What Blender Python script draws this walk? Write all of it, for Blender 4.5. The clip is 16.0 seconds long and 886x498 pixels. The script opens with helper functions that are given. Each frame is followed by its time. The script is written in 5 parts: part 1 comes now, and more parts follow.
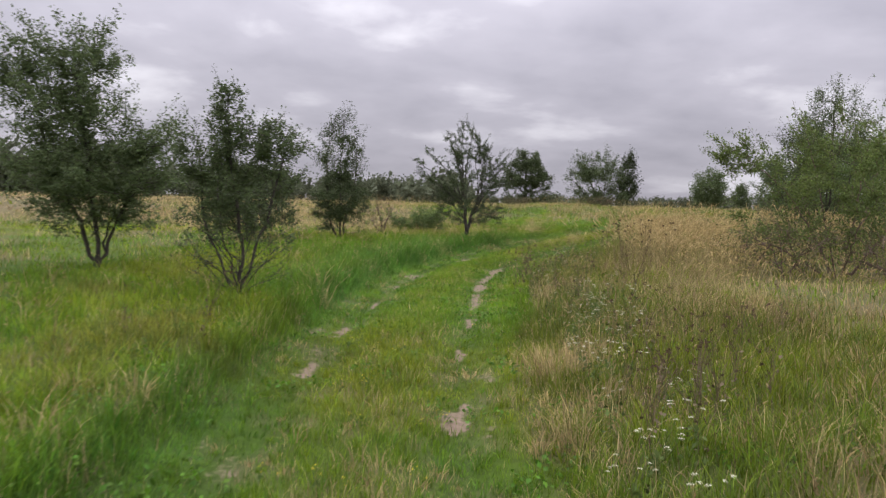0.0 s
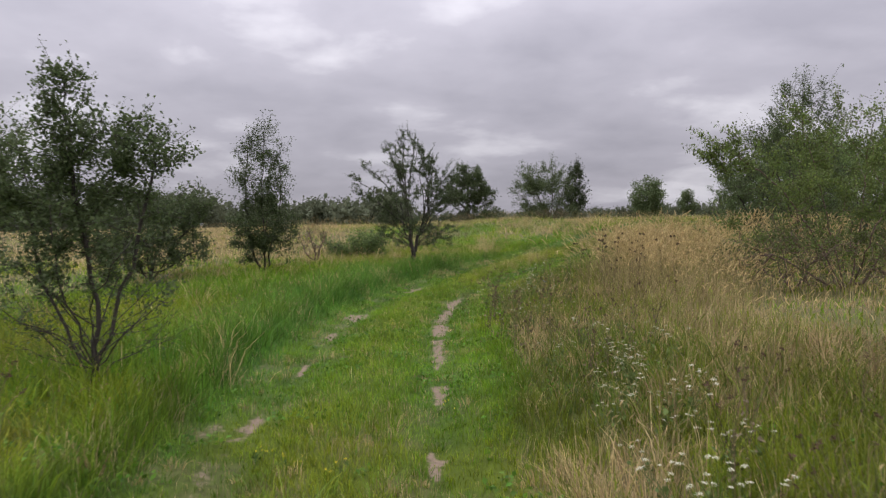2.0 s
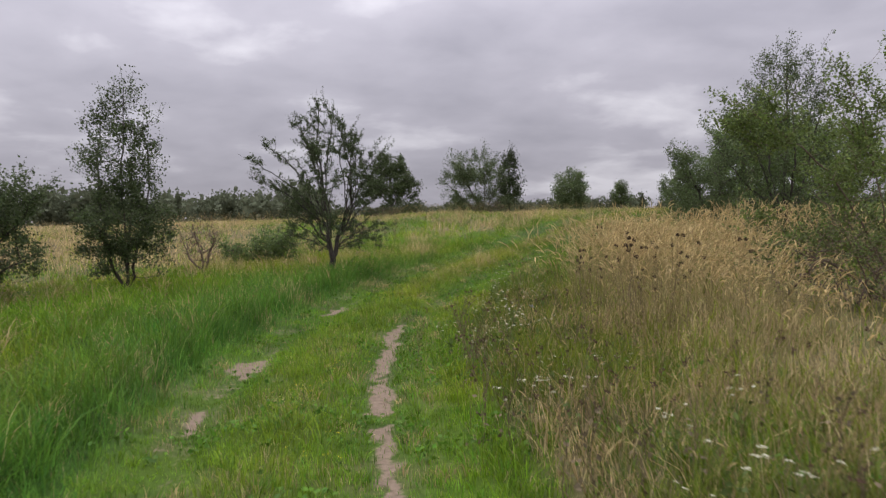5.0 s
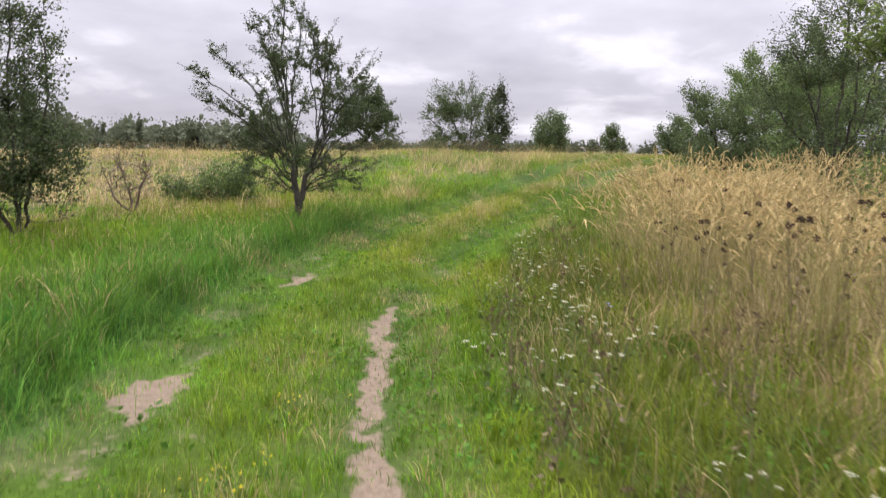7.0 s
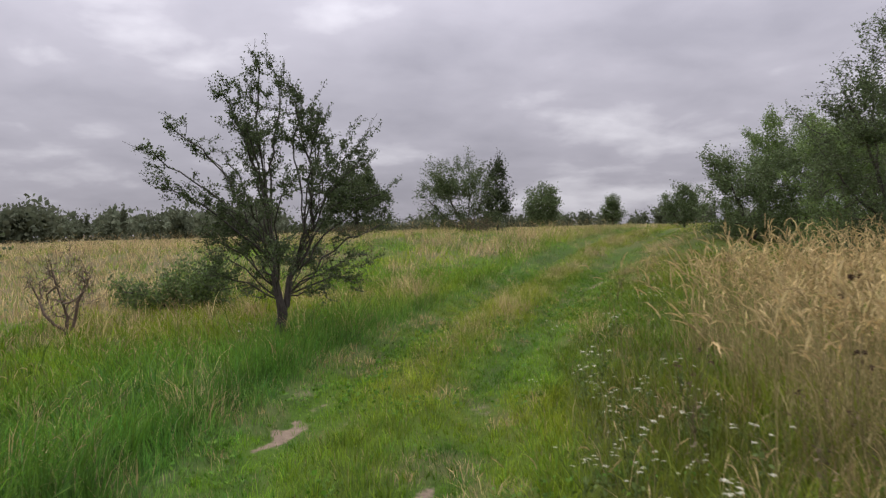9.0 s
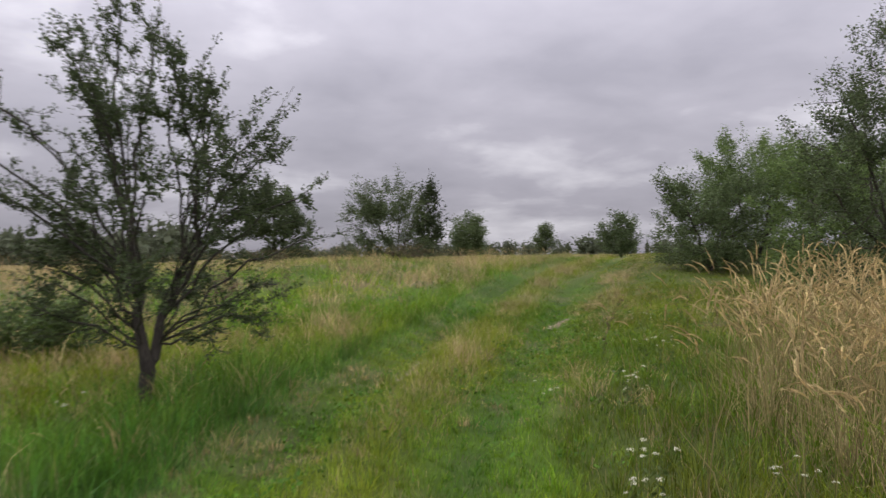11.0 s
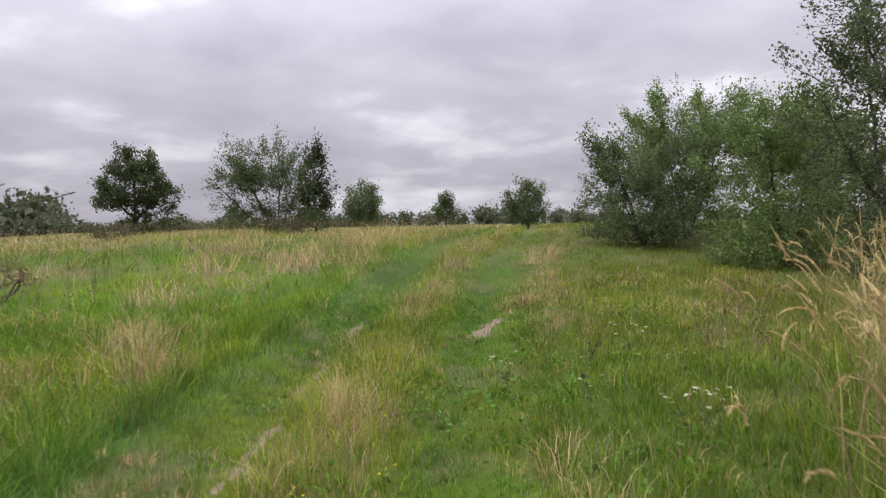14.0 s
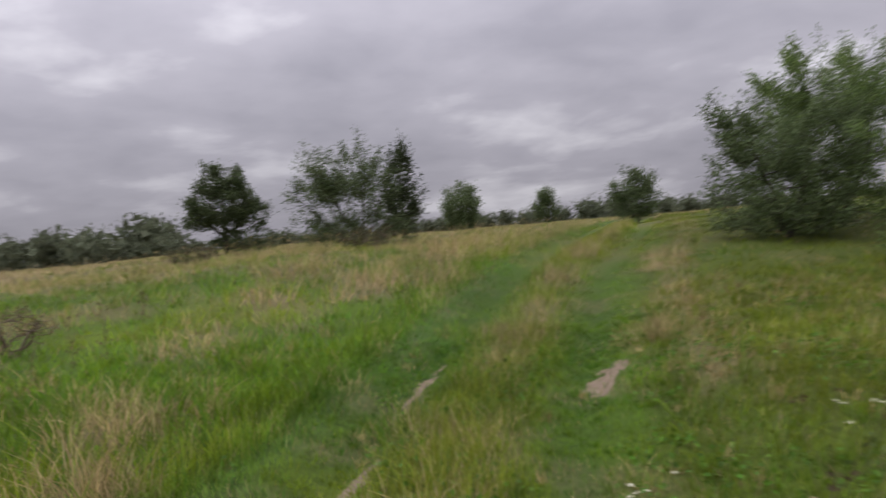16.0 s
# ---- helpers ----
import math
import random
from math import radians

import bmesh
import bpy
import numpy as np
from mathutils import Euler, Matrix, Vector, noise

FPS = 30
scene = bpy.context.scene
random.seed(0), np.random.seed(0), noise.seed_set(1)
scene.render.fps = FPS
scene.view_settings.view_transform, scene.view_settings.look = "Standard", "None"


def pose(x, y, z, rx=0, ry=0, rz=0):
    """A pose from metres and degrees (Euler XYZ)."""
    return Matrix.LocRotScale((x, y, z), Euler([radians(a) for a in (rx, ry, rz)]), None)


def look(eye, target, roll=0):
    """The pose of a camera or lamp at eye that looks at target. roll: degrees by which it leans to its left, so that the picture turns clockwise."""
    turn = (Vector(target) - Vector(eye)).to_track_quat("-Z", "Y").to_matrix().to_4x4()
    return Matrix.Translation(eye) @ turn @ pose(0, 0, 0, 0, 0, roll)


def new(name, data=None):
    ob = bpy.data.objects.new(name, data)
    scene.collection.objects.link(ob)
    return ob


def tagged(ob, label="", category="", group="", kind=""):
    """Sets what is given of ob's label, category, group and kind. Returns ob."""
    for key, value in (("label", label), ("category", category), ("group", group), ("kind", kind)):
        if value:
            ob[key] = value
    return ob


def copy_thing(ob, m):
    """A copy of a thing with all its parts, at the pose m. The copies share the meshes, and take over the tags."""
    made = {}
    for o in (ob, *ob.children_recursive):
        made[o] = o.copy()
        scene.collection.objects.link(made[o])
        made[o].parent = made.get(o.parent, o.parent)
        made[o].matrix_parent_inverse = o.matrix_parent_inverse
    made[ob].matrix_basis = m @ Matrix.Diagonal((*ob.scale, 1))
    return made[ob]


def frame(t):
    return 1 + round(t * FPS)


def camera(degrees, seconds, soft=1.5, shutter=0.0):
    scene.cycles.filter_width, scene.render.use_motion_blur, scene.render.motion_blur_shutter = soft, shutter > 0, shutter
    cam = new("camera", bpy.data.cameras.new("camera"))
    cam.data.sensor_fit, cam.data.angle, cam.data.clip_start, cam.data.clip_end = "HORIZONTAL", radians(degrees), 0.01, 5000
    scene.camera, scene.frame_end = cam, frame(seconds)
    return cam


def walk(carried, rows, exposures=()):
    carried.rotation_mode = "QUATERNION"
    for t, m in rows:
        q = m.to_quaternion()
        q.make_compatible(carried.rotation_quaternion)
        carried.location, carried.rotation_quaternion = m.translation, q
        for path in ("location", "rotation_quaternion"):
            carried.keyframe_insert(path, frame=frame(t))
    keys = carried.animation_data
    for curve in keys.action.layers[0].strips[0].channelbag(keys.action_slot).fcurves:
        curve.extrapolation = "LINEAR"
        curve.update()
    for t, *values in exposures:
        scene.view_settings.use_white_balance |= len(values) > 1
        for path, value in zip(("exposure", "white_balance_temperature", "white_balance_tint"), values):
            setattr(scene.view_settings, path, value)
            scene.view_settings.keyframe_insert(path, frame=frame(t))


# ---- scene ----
cam = camera(61.7, 16.0, soft=1.3, shutter=0.45)
PATH = [
    (0, (-0.044, 0.021, 1.56), (-0.04, 2.017, 1.433), 1.7),
    (0.5, (-0.031, 0.705, 1.523), (0.047, 2.699, 1.402), 0.6),
    (1, (-0.103, 1.409, 1.474), (0.006, 3.403, 1.361), -0.2),
    (1.5, (-0.105, 2.115, 1.548), (0.021, 4.109, 1.465), -0.4),
    (2, (-0.138, 2.733, 1.573), (0.028, 4.724, 1.498), -1.0),
    (2.5, (-0.121, 3.369, 1.551), (0.102, 5.355, 1.482), -1.3),
    (3, (-0.119, 4.019, 1.556), (0.191, 5.994, 1.497), -2.1),
    (3.5, (-0.045, 4.698, 1.523), (0.306, 6.666, 1.461), -2.4),
    (3.7, (-0.051, 4.956, 1.54), (0.31, 6.922, 1.471), -2.4),
    (5.8, (0.042, 7.948, 1.61), (0.488, 9.891, 1.455), 1.3),
    (6, (0.051, 8.277, 1.563), (0.522, 10.206, 1.327), 2.7),
    (6.1, (0.057, 8.427, 1.562), (0.54, 10.346, 1.276), 3.1),
    (6.5, (0.138, 8.943, 1.574), (0.606, 10.867, 1.286), 2.4),
    (7, (0.195, 9.672, 1.598), (0.654, 11.601, 1.337), 0.9),
    (7.5, (0.265, 10.243, 1.617), (0.734, 12.182, 1.475), -1.0),
    (8, (0.335, 10.864, 1.723), (0.838, 12.799, 1.653), -2.0),
    (8.2, (0.332, 11.119, 1.752), (0.843, 13.052, 1.684), -1.8),
    (10.3, (0.623, 13.709, 1.645), (1.068, 15.659, 1.633), -0.8),
    (10.5, (0.677, 13.973, 1.637), (1.187, 15.907, 1.635), -0.7),
    (11, (0.837, 14.632, 1.655), (1.528, 16.509, 1.674), -0.8),
    (11.5, (1.024, 15.228, 1.652), (1.856, 17.047, 1.677), -1.5),
    (12, (1.243, 15.807, 1.727), (2.142, 17.593, 1.753), -1.5),
    (12.5, (1.433, 16.34, 1.731), (2.372, 18.106, 1.757), -1.7),
    (13, (1.658, 16.863, 1.747), (2.603, 18.625, 1.732), -1.6),
    (13.5, (1.927, 17.408, 1.751), (2.877, 19.167, 1.688), -1.7),
    (14, (2.245, 17.927, 1.74), (3.191, 19.688, 1.673), -1.2),
    (14.5, (2.534, 18.451, 1.777), (3.498, 20.204, 1.741), -1.1),
    (15, (2.865, 18.932, 1.815), (3.84, 20.677, 1.821), -1.5),
    (15.5, (3.134, 19.401, 1.833), (4.074, 21.166, 1.834), -2.3),
    (16, (3.412, 19.926, 1.853), (4.104, 21.801, 1.799), -4.8),
]
EXPOSURES = [(0.0, -0.06), (0.5, 0.04), (1.0, -0.05), (1.5, -0.12), (2.5, -0.28), (3.5, -0.22), (5.0, -0.25), (6.0, -0.22), (6.5, 0.42), (7.0, 0.45), (7.5, 0.16), (8.2, -0.3), (10.5, -0.2), (11.0, -0.3), (12.0, -0.26), (12.5, -0.3), (13.0, -0.38), (13.5, 0.06), (14.0, 0.02), (14.5, 0.0), (15.0, -0.18), (15.5, -0.5), (16.0, -0.47)]
walk(cam, [(t, look(eye, target, roll)) for t, eye, target, roll in PATH], EXPOSURES)


# ---- world and light: an overcast sky, brighter towards the zenith ----
SUN_EL, SUN_AZ = 52.0, -35.0       # degrees; azimuth from +y towards +x
world = bpy.data.worlds.new("overcast_sky")
scene.world = world
world.use_nodes = True
wn, wl = world.node_tree.nodes, world.node_tree.links
wn.clear()


def wnode(kind, **props):
    n = wn.new(kind)
    for k, v in props.items():
        n.inputs[k].default_value = v
    return n


def wmath(op, a, b=None):
    n = wn.new("ShaderNodeMath")
    n.operation = op
    for i, v in enumerate((a, b)):
        if v is None:
            continue
        if isinstance(v, (int, float)):
            n.inputs[i].default_value = v
        else:
            wl.new(v, n.inputs[i])
    return n.outputs[0]


sky = wn.new("ShaderNodeTexSky")
sky.sky_type, sky.sun_disc = "NISHITA", False
sky.sun_elevation, sky.sun_rotation = radians(SUN_EL), radians(SUN_AZ)
way = wn.new("ShaderNodeTexCoord")
sep = wn.new("ShaderNodeSeparateXYZ")
wl.new(way.outputs["Generated"], sep.inputs[0])
zen = wmath("MAXIMUM", sep.outputs[2], 0.0)
den = wmath("ADD", zen, 0.24)
comb = wn.new("ShaderNodeCombineXYZ")
wl.new(wmath("DIVIDE", sep.outputs[0], den), comb.inputs[0])
wl.new(wmath("DIVIDE", sep.outputs[1], den), comb.inputs[1])
big = wnode("ShaderNodeTexNoise", Scale=0.95, Detail=7.0, Roughness=0.5, Distortion=0.25)
small = wnode("ShaderNodeTexNoise", Scale=3.1, Detail=6.0, Roughness=0.5, Distortion=0.2)
wl.new(comb.outputs[0], big.inputs["Vector"])
wl.new(comb.outputs[0], small.inputs["Vector"])
blend = wmath("ADD", wmath("MULTIPLY", big.outputs["Fac"], 0.68), wmath("MULTIPLY", small.outputs["Fac"], 0.32))
ramp = wn.new("ShaderNodeValToRGB")
ramp.color_ramp.elements[0].position, ramp.color_ramp.elements[1].position = 0.36, 0.63
ramp.color_ramp.elements[0].color = (0.36, 0.348, 0.408, 1)
ramp.color_ramp.elements[1].color = (0.73, 0.71, 0.775, 1)
mid = ramp.color_ramp.elements.new(0.52)
mid.color = (0.47, 0.452, 0.52, 1)
wl.new(blend, ramp.inputs[0])
mix = wn.new("ShaderNodeMix")
mix.data_type = "RGBA"
mix.inputs["Factor"].default_value = 0.96
skydim = wn.new("ShaderNodeVectorMath")
skydim.operation = "SCALE"
skydim.inputs["Scale"].default_value = 0.06
wl.new(sky.outputs[0], skydim.inputs[0])
wl.new(skydim.outputs[0], mix.inputs[6])
wl.new(ramp.outputs[0], mix.inputs[7])
gain = wmath("ADD", 1.0, wmath("MULTIPLY", wmath("POWER", zen, 1.5), 5.5))
bg = wn.new("ShaderNodeBackground")
wl.new(mix.outputs[2], bg.inputs["Color"])
wl.new(gain, bg.inputs["Strength"])
wout = wn.new("ShaderNodeOutputWorld")
wl.new(bg.outputs[0], wout.inputs[0])

sun_data = bpy.data.lights.new("sun", "SUN")
sun_data.energy, sun_data.angle, sun_data.color = 1.5, radians(25), (1.0, 0.97, 0.92)
sun = new("sun", sun_data)
sx, sy, sz = (math.sin(radians(SUN_AZ)) * math.cos(radians(SUN_EL)), math.cos(radians(SUN_AZ)) * math.cos(radians(SUN_EL)), math.sin(radians(SUN_EL)))
sun.matrix_world = look((sx * 60, sy * 60, sz * 60), (0, 0, 0))

# ---- number helpers ----
rng = np.random.default_rng(7)


def ss(a, b, v):
    t = np.clip((np.asarray(v, float) - a) / (b - a), 0, 1)
    return t * t * (3 - 2 * t)


def vnoise(x, y, seed=0):
    """Smooth value noise, 0 to 1."""
    x, y = np.asarray(x, float), np.asarray(y, float)
    xi, yi = np.floor(x), np.floor(y)
    fx, fy = x - xi, y - yi
    fx, fy = fx * fx * (3 - 2 * fx), fy * fy * (3 - 2 * fy)

    def h(i, j):
        v = np.sin(i * 127.1 + j * 311.7 + seed * 74.7) * 43758.5453
        return v - np.floor(v)
    return (h(xi, yi) * (1 - fx) + h(xi + 1, yi) * fx) * (1 - fy) + (h(xi, yi + 1) * (1 - fx) + h(xi + 1, yi + 1) * fx) * fy


def fbm(x, y, scale, seed=0):
    return (vnoise(x * scale, y * scale, seed) * 0.55 + vnoise(x * scale * 2.1 + 5, y * scale * 2.1, seed + 1) * 0.3
            + vnoise(x * scale * 4.3, y * scale * 4.3 + 9, seed + 2) * 0.15)


# ---- the plan ----
# the middle of the two-rutted track: y, and x at that y
TRACK_Y = (-30, 0, 5, 10, 14, 16, 18, 20, 22, 24, 26, 28, 30, 32, 34, 36, 44, 60, 90)
TRACK_X = (-1.6, -0.62, -0.55, -0.32, 0.05, 0.5, 1.25, 2.35, 3.6, 4.9, 6.25, 7.55, 8.95, 10.6, 12.4, 14.1, 19.6, 31, 56)
_ty = np.linspace(-30, 90, 481)
_tx = np.interp(_ty, TRACK_Y, TRACK_X)
_tx = np.convolve(np.pad(_tx, 8, mode="edge"), np.ones(17) / 17, mode="valid")
_slope = np.gradient(_tx, _ty)


def lateral(x, y):
    """Signed distance from the track's middle, right positive."""
    return (x - np.interp(y, _ty, _tx)) / np.sqrt(1 + np.interp(y, _ty, _slope) ** 2)


def ground_z(x, y):
    x, y = np.asarray(x, float), np.asarray(y, float)
    d = lateral(x, y)
    near = ss(75, 45, np.hypot(x, y - 12))
    z = 0.13 * ss(3, 10, y) + 0.42 * ss(15, 25, y) + 0.92 * ss(23, 37, y) * (1 - 0.38 * ss(7, -5, x))
    z = z - (0.05 + 0.035 * ss(20, 25, y)) * near * (np.exp(-((d - 0.68) / 0.2) ** 2) + np.exp(-((d + 0.68) / 0.22) ** 2))
    z = z + 0.2 * near * ss(-1.18, -1.5, d) * ss(24, 18, y) + 0.1 * near * ss(1.0, 2.0, d)
    z = z + 0.26 * np.exp(-((x + 3.2) / 3.6) ** 2 - ((y - 37) / 4.5) ** 2)
    z = z + 0.3 * (fbm(x, y, 0.16, 41) - 0.5) * ss(27, 34, y) * ss(70, 48, y) * (0.35 + 0.65 * ss(1.2, 3.0, np.abs(d)))
    rough = ss(0.9, 2.0, np.abs(d))
    z = z + near * (0.02 + 0.12 * rough) * (fbm(x, y, 0.45, 3) - 0.5) + near * (0.015 + 0.04 * rough) * (vnoise(x * 2.7, y * 2.7, 8) - 0.5)
    return z


# bare earth: x, y, half-width across, half-length along
BARE = [(0.10, 5.25, 0.10, 0.36), (0.17, 7.35, 0.07, 0.25), (0.34, 9.2, 0.07, 0.55), (0.48, 10.9, 0.085, 0.8), (0.62, 12.7, 0.115, 1.1),
        (0.85, 14.3, 0.115, 1.0), (1.15, 15.9, 0.1, 0.7), (-1.22, 6.5, 0.045, 0.36), (-1.15, 8.2, 0.055, 0.45), (-0.95, 10.3, 0.045, 0.4),
        (-0.52, 14.35, 0.18, 0.45), (0.55, 17.9, 0.12, 0.32), (6.5, 24.95, 0.17, 0.4), (6.82, 25.2, 0.15, 0.28), (3.35, 22.3, 0.06, 0.6), (4.15, 23.7, 0.08, 0.5),
        (5.2, 25.6, 0.06, 0.8), (-0.8, 12.4, 0.05, 0.4)]
# scuffed spots where the wheels have worn the turf thin
SCUFF = []
_br = np.random.default_rng(23)
for _i in range(46):
    _y = _br.uniform(4, 19)
    _d = _br.normal(-0.72, 0.16) if _i % 3 else _br.normal(0.68, 0.12)
    _s = float(np.interp(_y, _ty, _slope))
    SCUFF.append((float(np.interp(_y, _ty, _tx)) + _d * math.sqrt(1 + _s * _s), _y, _br.uniform(0.07, 0.16), _br.uniform(0.15, 0.45)))


def bare_mask(x, y):
    out = np.zeros_like(np.asarray(x, float))
    wob = 0.8 * (fbm(x, y, 3.7, 21) - 0.5) + 1.0 * (vnoise(x * 13, y * 13, 4) - 0.5)
    s = np.interp(y, _ty, _slope)
    for spots, strength, soft in ((BARE, 1.0, 0.0), (SCUFF, 0.56, 0.5)):
        for bx, by, rx, ry in spots:
            u, v = (x - bx) - s * (y - by), (y - by)
            r = np.sqrt((u / (rx * 0.95)) ** 2 + (v / (ry * 0.95)) ** 2)
            out = np.maximum(out, strength * ss(1.3 + soft, 0.7 - soft, r + wob))
    return out


def stand_mask(x, y):
    """The tall stand of dry small-reed beside the track."""
    left = 3.25 + 0.35 * np.maximum(0, y - 15.2) + 0.9 * (fbm(x, y, 0.8, 31) - 0.5)
    far = 19.4 + 0.72 * (x - 4.6)
    return ss(0, 0.7, x - left) * ss(0.3, -0.6, y - far) * ss(9.8, 11.6, y + 0.2 * (x - 4)) * ss(14, 10, x)


def low_zone(x, y):
    """Where the dry grass in front of the thicket stays low and mixed."""
    return np.maximum(ss(14.0, 12.0, y), ss(0.35, 0.43, x / np.maximum(y, 1)) * ss(18.5, 16.8, y))


GREEN, LUSH, YELLOWGREEN = np.array((0.12, 0.215, 0.018)), np.array((0.09, 0.205, 0.032)), np.array((0.178, 0.243, 0.02))
REED = np.array((0.475, 0.372, 0.178))
STRAW, BROWN, OLIVE = np.array((0.45, 0.36, 0.185)), np.array((0.235, 0.175, 0.088)), np.array((0.098, 0.124, 0.02))

# straw-coloured tufts: x, y, radius
TUFTS = [(4.0, 22.4, 0.32), (2.9, 24.2, 0.38), (4.7, 24.6, 0.3), (6.4, 27.2, 0.4),
         (7.6, 25.9, 0.45), (0.3, 23.4, 0.38), (3.0, 25.4, 0.4), (5.8, 30.0, 0.5), (8.75, 29.6, 0.4), (10.35, 31.6, 0.45), (10.5, 29.4, 0.5), (11.2, 30.3, 0.5), (6.7, 31.0, 1.3), (8.0, 32.8, 1.1), (9.6, 34.6, 1.2), (4.6, 30.4, 0.6), (5.6, 33.5, 1.0), (0.75, 4.6, 0.22), (0.9, 6.2, 0.3)]


def zone(x, y):
    """What grows at a place: height, colour, straw share."""
    d = lateral(x, y)
    n1, n2, n3 = fbm(x, y, 0.3, 11), fbm(x, y, 0.9, 12), fbm(x, y, 2.6, 13)
    on_track = ss(1.34, 1.2, np.abs(d) + 0.25 * (n3 - 0.5))
    widen = 0.4 * ss(7.5, 10, y) * ss(20, 17, y)
    left, right = ss(-1.0, -1.3, d), ss(1.0, 1.3, d - widen)
    dry = left * (0.64 + 0.3 * ss(0.3, 0.6, n2)) * np.maximum(ss(20.5, 25, y + 5 * (n1 - 0.5)) * ss(0.5, -2.2, x + 3 * (n2 - 0.5)), 0.72 * ss(31.5, 37.5, y + 12 * (n1 - 0.5)))
    dry = np.maximum(dry, left * 0.55 * ss(0.5, 0.66, n2) * ss(4, 8, np.abs(d) + 0.3 * (y - 12)))
    dry = np.maximum(dry, left * 0.2 * ss(0.54, 0.70, n3))
    fringe = right * ss(2.5, 1.7, d) * ss(2.5, 5, y) * ss(14.8, 12.5, y)
    dry = np.maximum(dry, 0.7 * fringe * ss(0.36, 0.56, n2))
    st = stand_mask(x, y)
    meadow = right * (1 - st)
    dry = np.maximum(dry, meadow * (0.12 + 0.4 * ss(0.45, 0.66, n2)) * ss(13.5, 11, y) * ss(1.0, 1.9, d))
    dry = np.maximum(dry, meadow * (0.04 + 0.24 * ss(0.5, 0.68, n2)) * ss(10, 13, y))
    dry = np.maximum(dry, meadow * ss(48, 60, y) * 0.5)
    dry = np.maximum(dry, meadow * (0.22 + 0.35 * ss(0.42, 0.6, n2)) * ss(2.4, 3.6, d + 1.6 * (n1 - 0.5)) * ss(18.5, 20.5, y) * ss(28, 24, y))
    dry = np.maximum(dry, right * (0.5 + 0.28 * ss(0.4, 0.6, n2)) * ss(2.4, 3.8, d + 1.2 * (n1 - 0.5)) * ss(6.5, 9.5, y) * ss(17.5, 15.5, y))
    dry = np.maximum(dry, st * (0.62 - 0.12 * low_zone(x, y)))
    tuft = np.zeros_like(d)
    for tx, ty, tr in TUFTS:
        tuft = np.maximum(tuft, ss(1.2, 0.5, np.hypot(x - tx, y - ty) / tr + 0.7 * (n3 - 0.5)))
    dry = np.maximum(dry, tuft * 0.8)
    far_track = ss(21, 25, y)
    dry = np.maximum(dry, ss(19, 23, y) * 0.55 * np.exp(-(d / 0.3) ** 2) * ss(0.34, 0.52, n2))
    dry = np.maximum(dry, far_track * 0.6 * np.exp(-((d - 1.65) / 0.32) ** 2) * ss(0.38, 0.55, n2))
    dry = dry * (1 - 0.9 * far_track * np.exp(-((np.abs(d) - 0.7) / 0.3) ** 2))
    dry = np.maximum(dry, on_track * 0.32 * ss(0.46, 0.64, n3) * ss(0.35, 0.6, n1 + 0.3 * n2))
    rut = np.exp(-((np.abs(d) - 0.68) / 0.24) ** 2)
    h = 0.038 + 0.04 * n3
    strip = np.exp(-(d / 0.35) ** 2)
    h = h + strip * (0.035 + 0.07 * ss(18, 23, y)) - 0.02 * rut
    h = h * on_track + (1 - on_track) * (0.075 + 0.1 * n2) * (1 - 0.35 * ss(1.0, 1.2, d) * (1 - right))
    h = h + left * (0.06 * ss(-2.6, -1.4, d) + 0.05 * ss(-5.5, -3.0, d) * ss(7, 10, y) * ss(23, 20, y)) + meadow * ss(1.2, 2.2, d) * (0.02 + 0.08 * n1) * ss(24, 18, y)
    h = h * (1 - 0.35 * meadow * ss(15, 19, y) * ss(60, 40, y))
    h = h + left * dry * 0.10 * ss(20, 24, y) + tuft * (0.09 + 0.07 * ss(26, 30, y))
    h = h * (1 - st) + st * (0.36 - 0.2 * low_zone(x, y))
    c = GREEN[None] * (1 - ss(0.42, 0.62, n1))[:, None] + YELLOWGREEN[None] * ss(0.42, 0.62, n1)[:, None]
    lush = np.clip(0.65 * ss(-1.0, -1.3, d) * ss(-3.4, -1.9, d) * ss(8, 11, y) * ss(26, 21, y) + 0.55 * np.exp(-((d + 1.12) / 0.22) ** 2) + 0.35 * rut * on_track * ss(0.4, 0.6, n3), 0, 1)[:, None]
    c = c * (1 - lush) + LUSH[None] * lush
    c = c * (1 + (0.06 * ss(15, 18, y) * ss(22, 20, y) + 0.12 * ss(26, 30, y)) * left * ss(44, 36, y) + 0.2 * on_track * ss(7, 10, y) * ss(24, 18, y))[:, None]
    c = c * (0.72 + 0.56 * fbm(x, y, 1.1, 88))[:, None]
    rusty = (left * ss(0.56, 0.68, fbm(x, y, 0.7, 77)) * ss(14, 9, y) * 0.5)[:, None]
    c = c * (1 - rusty) + np.array((0.18, 0.16, 0.05))[None] * rusty
    # shadow line under the bank's edge, painted as a darker green
    lip_shade = (np.exp(-((d + 1.36) / 0.17) ** 2) * ss(24, 19, y) * 0.45)[:, None]
    c = c * (1 - lip_shade) + np.array((0.058, 0.142, 0.02))[None] * lip_shade
    edge_pale = (on_track * np.exp(-((d + 1.08) / 0.16) ** 2) * (0.3 + 0.3 * ss(8, 15, y)) * ss(0.36, 0.6, n3))[:, None]
    c = c * (1 - edge_pale) + np.array((0.135, 0.235, 0.06))[None] * edge_pale
    rut_dark = (on_track * rut * (0.3 + 0.25 * ss(12, 18, y)) * ss(36, 25, y) * (0.35 + 1.1 * ss(0.34, 0.6, n3)))[:, None]
    c = c * (1 - rut_dark) + np.array((0.062, 0.15, 0.016))[None] * rut_dark
    crown_pale = (on_track * strip * (0.28 + 0.35 * ss(17, 22, y)))[:, None]
    c = c * (1 - crown_pale) + np.array((0.19, 0.225, 0.035))[None] * crown_pale
